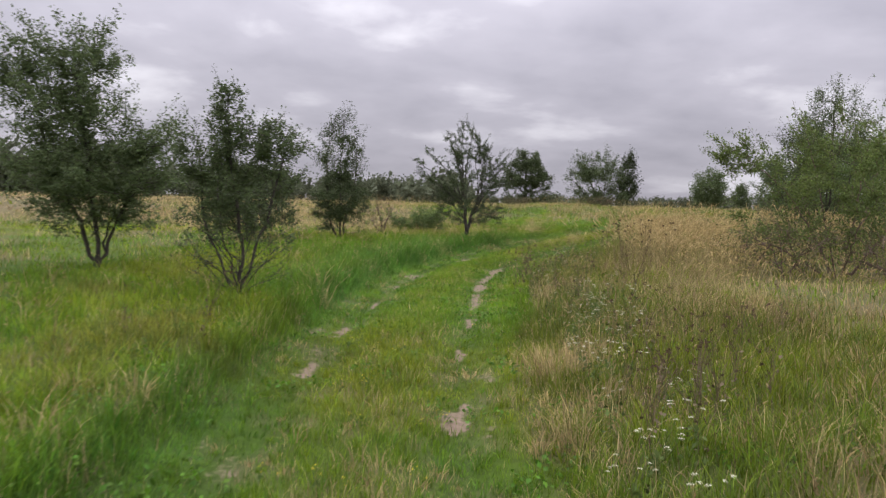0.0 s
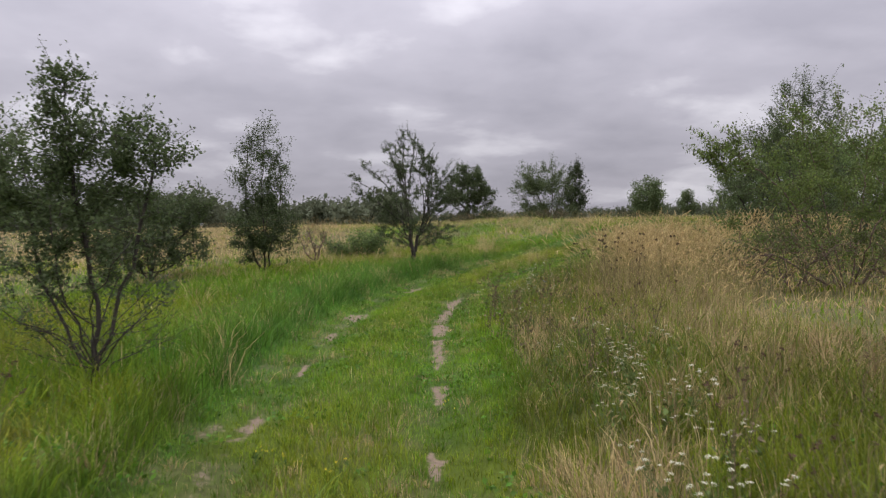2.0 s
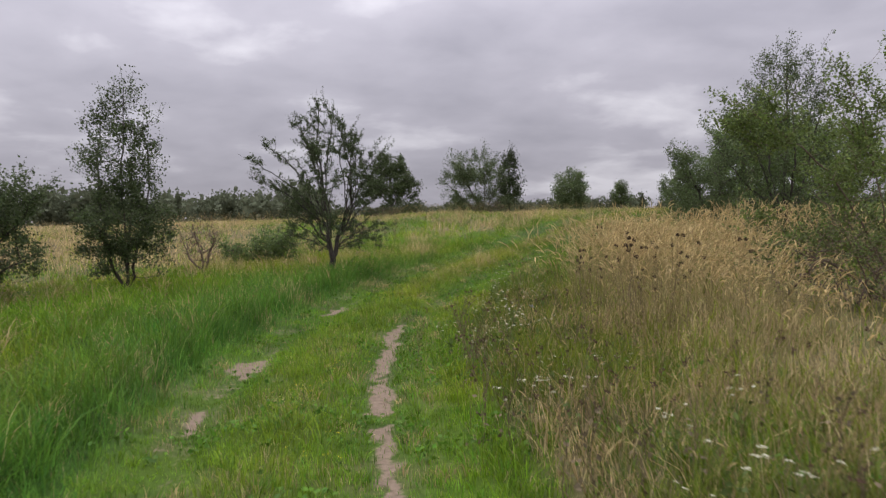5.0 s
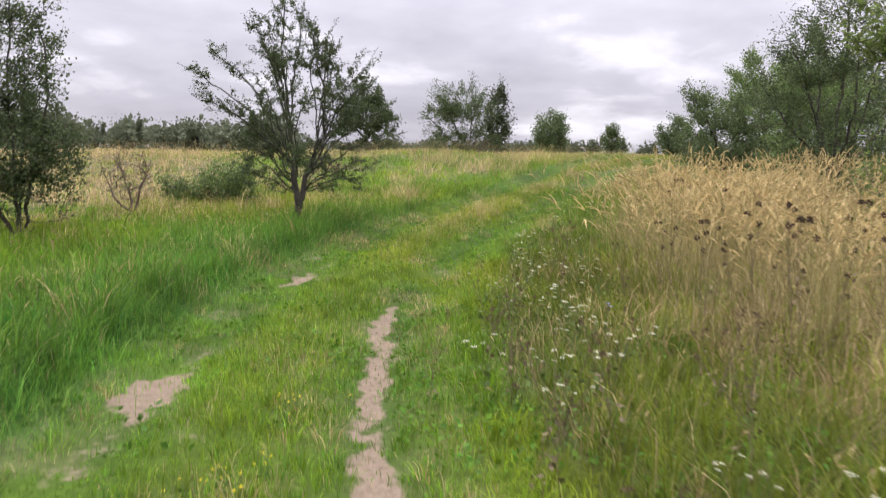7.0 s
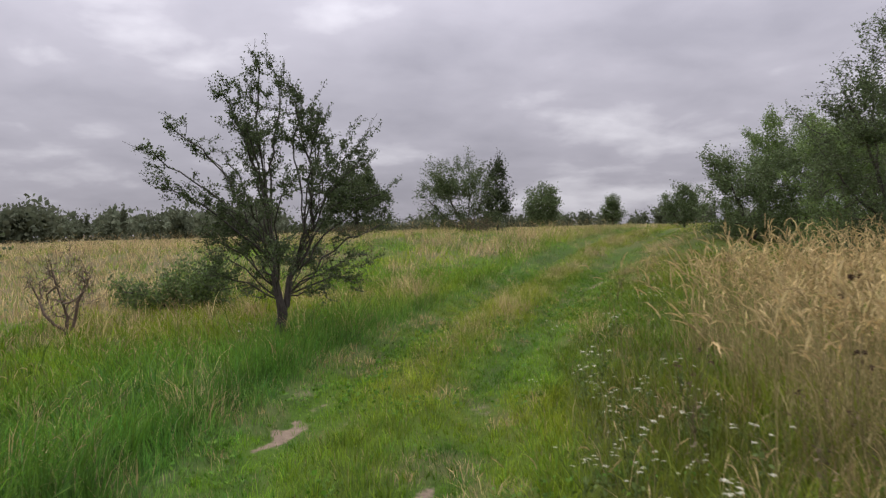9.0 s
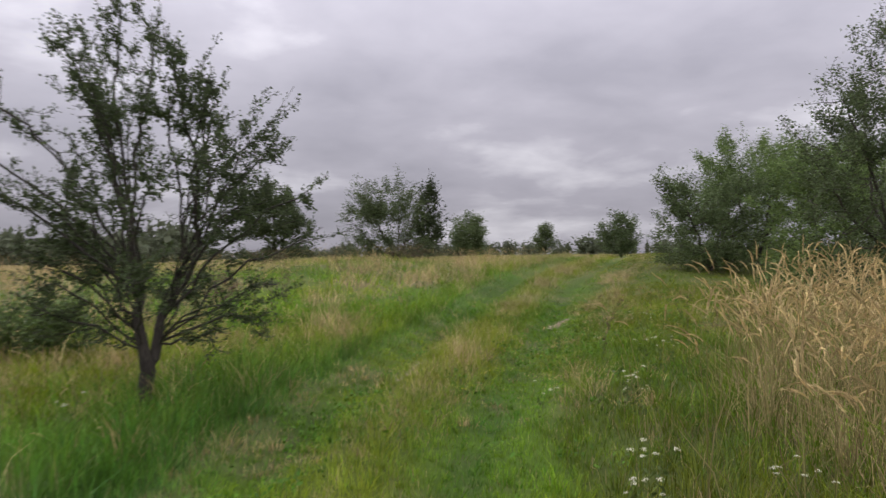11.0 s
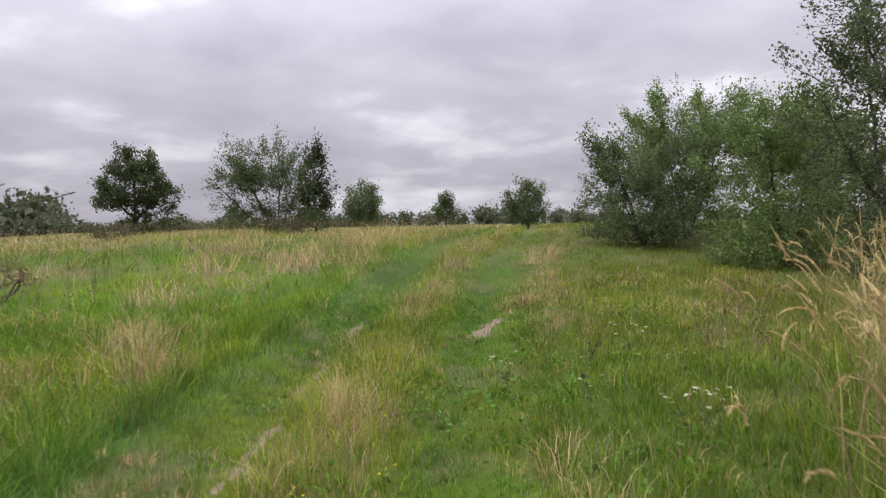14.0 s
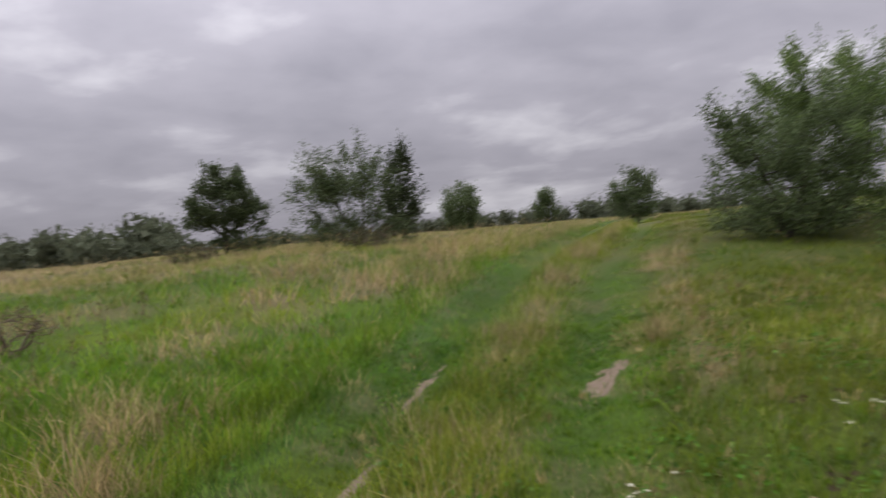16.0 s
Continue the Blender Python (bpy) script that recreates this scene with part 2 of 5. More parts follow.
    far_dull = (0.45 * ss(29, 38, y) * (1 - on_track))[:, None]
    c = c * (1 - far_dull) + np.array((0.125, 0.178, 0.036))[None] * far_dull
    olive = (meadow * (0.82 - 0.4 * ss(17, 21, y)) * (0.62 + 0.38 * ss(0.36, 0.56, fbm(x, y, 0.8, 67))))[:, None]
    c = c * (1 - olive) + OLIVE[None] * olive
    return h, c, np.clip(dry, 0, 1), d, st


# ---- materials ----
def material(name):
    m = bpy.data.materials.new(name)
    m.use_nodes = True
    nt = m.node_tree
    nt.nodes.clear()
    return m, nt, nt.nodes.new("ShaderNodeOutputMaterial")


def plant_material(name, rough=0.6, translucent=0.3, attribute="tint", base=None, spread=0.35):
    """Leaves and blades: a colour per plant, varied from piece to piece, part of the light passing through."""
    m, nt, out = material(name)
    if base is None:
        col = nt.nodes.new("ShaderNodeAttribute")
        col.attribute_name = attribute
        colour = col.outputs["Color"]
    else:
        col = nt.nodes.new("ShaderNodeRGB")
        col.outputs[0].default_value = (*base, 1)
        colour = col.outputs[0]
    geo = nt.nodes.new("ShaderNodeNewGeometry")
    rmap = nt.nodes.new("ShaderNodeMapRange")
    rmap.inputs["To Min"].default_value, rmap.inputs["To Max"].default_value = 1 - spread, 1 + spread
    nt.links.new(geo.outputs["Random Per Island"], rmap.inputs["Value"])
    hsv = nt.nodes.new("ShaderNodeHueSaturation")
    nt.links.new(rmap.outputs[0], hsv.inputs["Value"])
    nt.links.new(colour, hsv.inputs["Color"])
    hmap = nt.nodes.new("ShaderNodeMapRange")
    hmap.inputs["To Min"].default_value, hmap.inputs["To Max"].default_value = 0.487, 0.513
    frac = nt.nodes.new("ShaderNodeMath")
    frac.operation = "FRACT"
    mul = nt.nodes.new("ShaderNodeMath")
    mul.operation = "MULTIPLY"
    mul.inputs[1].default_value = 37.3
    nt.links.new(geo.outputs["Random Per Island"], mul.inputs[0])
    nt.links.new(mul.outputs[0], frac.inputs[0])
    nt.links.new(frac.outputs[0], hmap.inputs["Value"])
    nt.links.new(hmap.outputs[0], hsv.inputs["Hue"])
    p = nt.nodes.new("ShaderNodeBsdfPrincipled")
    p.inputs["Roughness"].default_value = rough
    p.inputs["Specular IOR Level"].default_value = 0.16
    nt.links.new(hsv.outputs[0], p.inputs["Base Color"])
    tr = nt.nodes.new("ShaderNodeBsdfTranslucent")
    nt.links.new(hsv.outputs[0], tr.inputs["Color"])
    mixs = nt.nodes.new("ShaderNodeMixShader")
    mixs.inputs[0].default_value = translucent
    nt.links.new(p.outputs[0], mixs.inputs[1])
    nt.links.new(tr.outputs[0], mixs.inputs[2])
    nt.links.new(mixs.outputs[0], out.inputs[0])
    return m


def bark_material(name, dark, light):
    m, nt, out = material(name)
    tc = nt.nodes.new("ShaderNodeTexCoord")
    mp = nt.nodes.new("ShaderNodeMapping")
    mp.inputs["Scale"].default_value = (1, 1, 0.25)
    nt.links.new(tc.outputs["Object"], mp.inputs[0])
    n1 = nt.nodes.new("ShaderNodeTexNoise")
    n1.inputs["Scale"].default_value, n1.inputs["Detail"].default_value = 60, 6
    nt.links.new(mp.outputs[0], n1.inputs["Vector"])
    n2 = nt.nodes.new("ShaderNodeTexNoise")
    n2.inputs["Scale"].default_value = 4
    nt.links.new(tc.outputs["Object"], n2.inputs["Vector"])
    r = nt.nodes.new("ShaderNodeValToRGB")
    r.color_ramp.elements[0].color, r.color_ramp.elements[1].color = (*dark, 1), (*light, 1)
    r.color_ramp.elements[0].position, r.color_ramp.elements[1].position = 0.35, 0.7
    mm = nt.nodes.new("ShaderNodeMath")
    mm.operation = "MULTIPLY_ADD"
    mm.inputs[1].default_value = 0.6
    nt.links.new(n1.outputs["Fac"], mm.inputs[0])
    half = nt.nodes.new("ShaderNodeMath")
    half.operation = "MULTIPLY"
    half.inputs[1].default_value = 0.4
    nt.links.new(n2.outputs["Fac"], half.inputs[0])
    nt.links.new(half.outputs[0], mm.inputs[2])
    nt.links.new(mm.outputs[0], r.inputs[0])
    b = nt.nodes.new("ShaderNodeBump")
    b.inputs["Strength"].default_value, b.inputs["Distance"].default_value = 0.6, 0.01
    nt.links.new(n1.outputs["Fac"], b.inputs["Height"])
    p = nt.nodes.new("ShaderNodeBsdfPrincipled")
    p.inputs["Roughness"].default_value = 0.9
    nt.links.new(r.outputs[0], p.inputs["Base Color"])
    nt.links.new(b.outputs[0], p.inputs["Normal"])
    nt.links.new(p.outputs[0], out.inputs[0])
    return m


def ground_material():
    """Tint darkened for shade between blades, sandy earth where the track is worn through."""
    m, nt, out = material("meadow_ground")
    tc = nt.nodes.new("ShaderNodeTexCoord")
    tint = nt.nodes.new("ShaderNodeAttribute")
    tint.attribute_name = "tint"
    bare = nt.nodes.new("ShaderNodeAttribute")
    bare.attribute_name = "bare"
    fine = nt.nodes.new("ShaderNodeTexNoise")
    fine.inputs["Scale"].default_value, fine.inputs["Detail"].default_value, fine.inputs["Roughness"].default_value = 22, 8, 0.7
    nt.links.new(tc.outputs["Object"], fine.inputs["Vector"])
    mid_n = nt.nodes.new("ShaderNodeTexNoise")
    mid_n.inputs["Scale"].default_value, mid_n.inputs["Detail"].default_value = 3.2, 5
    nt.links.new(tc.outputs["Object"], mid_n.inputs["Vector"])
    vr = nt.nodes.new("ShaderNodeMapRange")
    vr.inputs["From Min"].default_value, vr.inputs["From Max"].default_value = 0.3, 0.7
    vr.inputs["To Min"].default_value, vr.inputs["To Max"].default_value = 0.45, 1.2
    nt.links.new(fine.outputs["Fac"], vr.inputs["Value"])
    hsv = nt.nodes.new("ShaderNodeHueSaturation")
    nt.links.new(tint.outputs["Color"], hsv.inputs["Color"])
    nt.links.new(vr.outputs[0], hsv.inputs["Value"])
    soil = nt.nodes.new("ShaderNodeValToRGB")
    soil.color_ramp.elements[0].color, soil.color_ramp.elements[1].color = (0.09, 0.066, 0.044, 1), (0.262, 0.2, 0.143, 1)
    soil.color_ramp.elements[0].position, soil.color_ramp.elements[1].position = 0.2, 0.8
    nt.links.new(fine.outputs["Fac"], soil.inputs[0])
    edge = nt.nodes.new("ShaderNodeMath")
    edge.operation = "MULTIPLY_ADD"
    edge.inputs[1].default_value = 0.9
    both = nt.nodes.new("ShaderNodeMath")
    both.operation = "ADD"
    rough_n = nt.nodes.new("ShaderNodeTexNoise")
    rough_n.inputs["Scale"].default_value, rough_n.inputs["Detail"].default_value = 9.0, 4
    nt.links.new(tc.outputs["Object"], rough_n.inputs["Vector"])
    nt.links.new(fine.outputs["Fac"], both.inputs[0])
    nt.links.new(rough_n.outputs["Fac"], both.inputs[1])
    nt.links.new(both.outputs[0], edge.inputs[0])
    nt.links.new(bare.outputs["Fac"], edge.inputs[2])
    er = nt.nodes.new("ShaderNodeMapRange")
    er.inputs["From Min"].default_value, er.inputs["From Max"].default_value = 1.38, 1.72
    nt.links.new(edge.outputs[0], er.inputs["Value"])
    cm = nt.nodes.new("ShaderNodeMix")
    cm.data_type = "RGBA"
    nt.links.new(er.outputs[0], cm.inputs["Factor"])
    nt.links.new(hsv.outputs[0], cm.inputs[6])
    nt.links.new(soil.outputs[0], cm.inputs[7])
    b = nt.nodes.new("ShaderNodeBump")
    b.inputs["Strength"].default_value, b.inputs["Distance"].default_value = 0.4, 0.02
    nt.links.new(fine.outputs["Fac"], b.inputs["Height"])
    p = nt.nodes.new("ShaderNodeBsdfPrincipled")
    p.inputs["Roughness"].default_value = 0.95
    p.inputs["Specular IOR Level"].default_value = 0.15
    nt.links.new(cm.outputs[2], p.inputs["Base Color"])
    nt.links.new(b.outputs[0], p.inputs["Normal"])
    nt.links.new(p.outputs[0], out.inputs[0])
    return m


M_GROUND = ground_material()
M_GRASS = plant_material("grass_blades", 0.55, 0.35)
M_STRAW = plant_material("dry_straw", 0.75, 0.25)
M_LEAF = plant_material("tree_leaves", 0.55, 0.38, spread=0.24)
M_FAR = plant_material("distant_hazed_leaves", 0.9, 0.25, spread=0.1)
M_FLOWER = plant_material("flowers", 0.7, 0.2, spread=0.12)
M_WEED = plant_material("dead_weed", 0.85, 0.05)
M_BARK = bark_material("dark_bark", (0.022, 0.018, 0.014), (0.085, 0.07, 0.055))
M_TWIG = bark_material("brown_twigs", (0.07, 0.046, 0.034), (0.21, 0.15, 0.11))


# ---- mesh helpers ----
def mesh_of(name, verts, faces, mat, tint=None, smooth=False):
    """One mesh from arrays: verts (n, 3), faces (m, k)."""
    verts, faces = np.ascontiguousarray(verts, np.float32), np.ascontiguousarray(faces, np.int32)
    k = faces.shape[1]
    me = bpy.data.meshes.new(name)
    me.vertices.add(len(verts))
    me.vertices.foreach_set("co", verts.ravel())
    me.loops.add(faces.size)
    me.loops.foreach_set("vertex_index", faces.ravel())
    me.polygons.add(len(faces))
    me.polygons.foreach_set("loop_start", np.arange(0, faces.size, k, dtype=np.int32))
    if smooth:
        me.polygons.foreach_set("use_smooth", np.ones(len(faces), bool))
    me.update(calc_edges=True)
    if tint is not None:
        a = me.attributes.new("tint", "FLOAT_COLOR", "POINT")
        a.data.foreach_set("color", np.concatenate([tint, np.ones((len(tint), 1))], 1).astype(np.float32).ravel())
    me.materials.append(mat)
    return me


def part(name, me, parent, label=""):
    ob = new(name, me)
    ob.parent = parent
    return tagged(ob, label)


def join(chunks):
    """Arrays of (verts, faces, tint) as one."""
    vs, fs, ts, at = [], [], [], 0
    for v, f, t in chunks:
        vs.append(v), fs.append(f + at), ts.append(t)
        at += len(v)
    return np.concatenate(vs), np.concatenate(fs), np.concatenate(ts)


def blades(x, y, z, h, w, lean, az, tint, tip=None, segs=2):
    """Bent, tapering blades of grass, as (verts, faces, tint)."""
    n = len(x)
    face = rng.uniform(0, 2 * np.pi, n)
    px, py = np.cos(face) * w / 2, np.sin(face) * w / 2
    lx, ly = np.cos(az) * lean * h, np.sin(az) * lean * h
    top = h * np.sqrt(np.clip(1 - 0.55 * lean ** 2, 0.15, 1))
    tip = tint if tip is None else tip
    if segs == 1:
        v = np.stack([np.stack([x - px, y - py, z - 0.02], 1), np.stack([x + px, y + py, z - 0.02], 1), np.stack([x + lx, y + ly, z + top], 1)], 1)
        f = np.array([[0, 1, 2]])
        c = np.stack([tint * 0.95, tint * 0.95, tip], 1)
    else:
        mx, my, mz = x + lx * 0.34, y + ly * 0.34, z + top * 0.6
        v = np.stack([np.stack([x - px, y - py, z - 0.02], 1), np.stack([x + px, y + py, z - 0.02], 1),
                      np.stack([mx - px * 0.8, my - py * 0.8, mz], 1), np.stack([mx + px * 0.8, my + py * 0.8, mz], 1),
                      np.stack([x + lx, y + ly, z + top], 1)], 1)
        f = np.array([[0, 1, 3], [0, 3, 2], [2, 3, 4]])
        c = np.stack([tint, tint, tint * 0.5 + tip * 0.5, tint * 0.5 + tip * 0.5, tip], 1)
    k = v.shape[1]
    faces = (f[None] + (np.arange(n) * k)[:, None, None]).reshape(-1, 3)
    return v.reshape(-1, 3), faces, c.reshape(-1, 3)


def leaf_arrays(r, at, along_dir, size, colour, flat=0.5):
    """Folded, pointed leaves at the given places."""
    n = len(at)
    a = along_dir * 0.6 + r.normal(0, 0.8, (n, 3))
    if flat > 2:
        a[:, 2] *= 0.12
    a /= np.linalg.norm(a, axis=1, keepdims=True) + 1e-9
    nrm = r.normal(0, 1, (n, 3)) + np.array((0, 0, flat * 2 if flat <= 2 else 12))
    b = np.cross(nrm, a)
    b /= np.linalg.norm(b, axis=1, keepdims=True) + 1e-9
    c = np.cross(a, b)
    s = (size * r.uniform(0.6, 1.3, n))[:, None]
    base = at
    v = np.stack([base, base + a * s * 0.5 + b * s * 0.36 + c * s * 0.12, base + a * s, base + a * s * 0.5 - b * s * 0.36 + c * s * 0.12], 1)
    f = np.array([[0, 1, 2], [0, 2, 3]])
    faces = (f[None] + (np.arange(n) * 4)[:, None, None]).reshape(-1, 3)
    t = np.repeat(colour[:, None], 4, 1)
    return v.reshape(-1, 3), faces, t.reshape(-1, 3)


def grass_colours(c, dry, brown=0.45):
    """Each blade green or straw, by the share of straw at its place."""
    n = len(dry)
    is_dry = rng.random(n) < np.clip(dry * 0.95 + 0.06, 0, 0.93)
    shade = rng.random(n)[:, None]
    brown = np.broadcast_to(brown, n)[:, None]
    old = np.clip(brown * shade, 0, 1)
    straw = STRAW[None] * (1 - old) + BROWN[None] * old
    col = np.where(is_dry[:, None], straw, c)
    return col * rng.uniform(0.75, 1.25, n)[:, None], is_dry


def grass_patch(name, label, x, y, w, tall=1.0, segs=2, thin_bare=True):
    h, c, dry, d, st = zone(x, y)
    keep = np.ones(len(x), bool)
    if thin_bare:
        keep = rng.random(len(x)) > bare_mask(x, y) * 0.8
    x, y, h, c, dry, d, st = (a[keep] for a in (x, y, h, c, dry, d, st))
    col, is_dry = grass_colours(c, dry, 0.45 + 1.15 * ss(1.5, 2.5, d) * (1 - st) * ss(24, 20, y) - 0.22 * ss(-1.5, -3, d) * ss(19, 24, y))
    n = len(x)
    clump = vnoise(x * 2.6, y * 2.6, 51) * 0.45 + vnoise(x * 9.0, y * 9.0, 52) * 0.55
    hh = h * rng.gamma(14, 1 / 14, n) * tall * np.where(is_dry, 1.12, 1.0) * (0.35 + 1.3 * clump)
    lean = np.clip(rng.normal(0.58, 0.3, n), 0.05, 1.15)
    az = np.where(rng.random(n) < 0.2, 4 * np.pi * vnoise(x * 1.6, y * 1.6, 53) + rng.normal(0, 0.7, n), rng.uniform(0, 2 * np.pi, n))
    col = col * (0.4 + 1.25 * (vnoise(x * 2.3, y * 2.3, 55) * 0.4 + vnoise(x * 8.5, y * 8.5, 56) * 0.6))[:, None]
    tip = np.where(is_dry[:, None], col * 1.1, col * np.array((1.2, 1.08, 0.95))[None])
    ww = w * np.clip(0.6 + 1.2 * h, 0.6, 1.2) * rng.uniform(0.7, 1.35, n) * np.where(is_dry, 0.62, 1.0)
    v, f, t = blades(x, y, ground_z(x, y), hh, ww, lean, az, col, tip, segs)
    ob = new(name, mesh_of(name, v, f, M_GRASS, t))
    return tagged(ob, label, "grass", kind="stuff")


# ---- ground: one sheet to the horizon ----
def axis(lo, hi, fine_lo, fine_hi, step):
    mid_a = list(np.arange(fine_lo, fine_hi + 1e-6, step))
    a, s = [fine_lo], step
    while a[-1] > lo:
        s *= 1.16
        a.append(a[-1] - s)
    b, s = [mid_a[-1]], step
    while b[-1] < hi:
        s *= 1.16
        b.append(b[-1] + s)
    return np.array(a[:0:-1] + mid_a + b[1:])


gx, gy = axis(-900, 900, -2.4, 7.6, 0.08), axis(-300, 1500, 1.8, 28, 0.1)
X, Y = np.meshgrid(gx, gy)
xf, yf = X.ravel(), Y.ravel()
gh, gc, gdry, gd, gst = zone(xf, yf)
# grass colour cut to under half: shade between the blades put into the tint
gcol_shaded = (gc * (1 - gdry[:, None]) + (STRAW * 0.6 + BROWN * 0.4)[None] * gdry[:, None]) * (0.44 - 0.04 * gst)[:, None]
ids = np.arange(X.size).reshape(X.shape)
quads = np.stack([ids[:-1, :-1], ids[:-1, 1:], ids[1:, 1:], ids[1:, :-1]], -1).reshape(-1, 4)
gm = mesh_of("ground", np.stack([xf, yf, ground_z(xf, yf)], 1), quads, M_GROUND, gcol_shaded, smooth=True)
ba = gm.attributes.new("bare", "FLOAT", "POINT")
ba.data.foreach_set("value", bare_mask(xf, yf).astype(np.float32))
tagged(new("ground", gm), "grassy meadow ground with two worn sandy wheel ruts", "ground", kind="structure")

# ---- grass, nearest to the walk first ----


def scatter(n, x0, x1, y0, y1):
    return rng.uniform(x0, x1, n), rng.uniform(y0, y1, n)


def along(n, d0, d1, y0, y1):
    """Places by distance from the track's middle."""
    y = rng.uniform(y0, y1, n)
    d = rng.uniform(d0, d1, n)
    if abs(d1) > 1.5 or abs(d0) > 1.5:
        # the outer edge thins out into the meadow
        far_side = d0 if abs(d0) > abs(d1) else d1
        near_side = d1 if far_side == d0 else d0
        d = near_side + (far_side - near_side) * rng.beta(1.0, 1.25, n) * 1.15
    return np.interp(y, _ty, _tx) + d * np.sqrt(1 + np.interp(y, _ty, _slope) ** 2), y


def tussocks(name, label, cx, cy, per, reach, tall, w):
    """Tufts: blades of one colour that spring from a common foot and fall outwards."""
    h, c, dry, d, st = zone(cx, cy)
    ok = (bare_mask(cx, cy) < 0.25) & (st < 0.5)
    cx, cy, h, c, dry, d = (a[ok] for a in (cx, cy, h, c, dry, d))
    m = len(cx)
    straw = rng.random(m) < dry * 0.8
    bright = rng.uniform(0.68, 1.3, m)[:, None]
    fresh = c * np.where(rng.random(m)[:, None] < 0.3, np.array((0.72, 0.92, 1.1)), np.array((1.08, 1.04, 0.9)))
    age = np.clip(rng.random(m)[:, None] * (0.5 + 0.9 * ss(1.2, 2.2, d))[:, None], 0, 1)
    base = np.where(straw[:, None], STRAW[None] * (1 - age) + BROWN[None] * age, fresh) * bright
    size = rng.gamma(6, 1 / 6, m)
    i = np.repeat(np.arange(m), per)
    n = len(i)
    az = rng.uniform(0, 2 * np.pi, n)
    q = reach * size[i] * np.sqrt(rng.random(n))
    x, y = cx[i] + np.cos(az) * q, cy[i] + np.sin(az) * q
    hh = (h[i] * 1.15 + 0.02) * tall * size[i] * rng.uniform(0.6, 1.2, n)
    lean = np.clip(0.25 + 0.55 * q / reach + rng.normal(0, 0.18, n), 0.05, 1.1)
    col = base[i] * rng.uniform(0.8, 1.2, n)[:, None]
    v, f, t = blades(x, y, ground_z(x, y), hh, w * rng.uniform(0.7, 1.3, n), lean, az + rng.normal(0, 0.5, n), col, col * np.array((1.2, 1.1, 0.95))[None])
    return tagged(new(name, mesh_of(name, v, f, M_GRASS, t)), label, "grass", kind="stuff")


x, y = along(108000, -1.45, 1.45, 2.0, 27)
grass_patch("track_grass", "short trodden green grass on the rutted track", x, y, 0.0065)
x, y = along(42000, -1.7, 1.7, 27, 46)
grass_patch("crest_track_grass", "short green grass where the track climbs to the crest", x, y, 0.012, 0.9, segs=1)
x, y = along(56000, -5.0, -1.25, 2.0, 27)
grass_patch("bank_grass", "lush green grass along the bank beside the track", x, y, 0.009, 0.8)
x, y = along(58000, 1.25, 4.6, 1.5, 27)
grass_patch("verge_grass", "mixed green and straw-coloured meadow grass beside the track", x, y, 0.010)
x, y = along(4200, -1.3, 1.35, 2.0, 27)
tussocks("track_tussocks", "small bright green grass tufts on the rutted track", x, y, 13, 0.045, 0.85, 0.0055)
x, y = along(3400, -5.5, -1.25, 2.0, 28)
tussocks("bank_tussocks", "lush green grass tufts along the bank", x, y, 17, 0.08, 0.95, 0.0075)
x, y = along(3400, 1.2, 5.2, 1.5, 28)
tussocks("verge_tussocks", "mixed green and straw grass tufts in the verge", x, y, 17, 0.075, 1.0, 0.0058)
x, y = scatter(3200, -12, 12, 20, 38)
k = np.abs(lateral(x, y)) > 1.7
tussocks("meadow_tussocks", "green and straw grass tufts of the open meadow", x[k], y[k], 12, 0.12, 0.85, 0.009)
x, y = scatter(190000, -16, 22, -7, 46)
d = lateral(x, y)
k = ((np.abs(d) > 1.4 + 3.0 * rng.beta(2, 1.2, len(d))) | (y > 26.5) | (y < 2.1)) & (np.hypot(x, y) < 48)
near_k = k & (y < 27) & (np.abs(x - 2) < 12)
far_k = k & ~near_k
grass_patch("meadow_grass", "green and straw-coloured grass of the open meadow", x[near_k], y[near_k], 0.02, 0.9, thin_bare=False)
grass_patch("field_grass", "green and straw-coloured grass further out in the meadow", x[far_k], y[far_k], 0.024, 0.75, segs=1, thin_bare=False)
x, y = scatter(120000, -75, 85, 8, 125)
k = (x < -15.5) | (x > 21.5) | (y > 45) | (np.hypot(x, y) > 47)
k &= np.abs(x - 6) < 12 + 0.75 * y
grass_patch("distant_grass", "dry straw-coloured grass of the distant meadow", x[k], y[k], 0.12, 0.7, segs=1, thin_bare=False)


def herb_leaves(name, label, x, y, size, colour):
    """Low rosettes of broad leaves among the grass."""
    r = np.random.default_rng(17)
    n = len(x)
    z = ground_z(x, y) + r.uniform(0.01, 0.07, n)
    a = r.uniform(0, 2 * np.pi, n)
    along_dir = np.stack([np.cos(a), np.sin(a), r.uniform(0.1, 0.6, n)], 1)
    v, f, t = leaf_arrays(r, np.stack([x, y, z], 1), along_dir * 2, size, colour[None] * r.uniform(0.7, 1.25, n)[:, None], flat=1.2)
    return tagged(new(name, mesh_of(name, v, f, M_GRASS, t)), label, "herbs", kind="stuff")


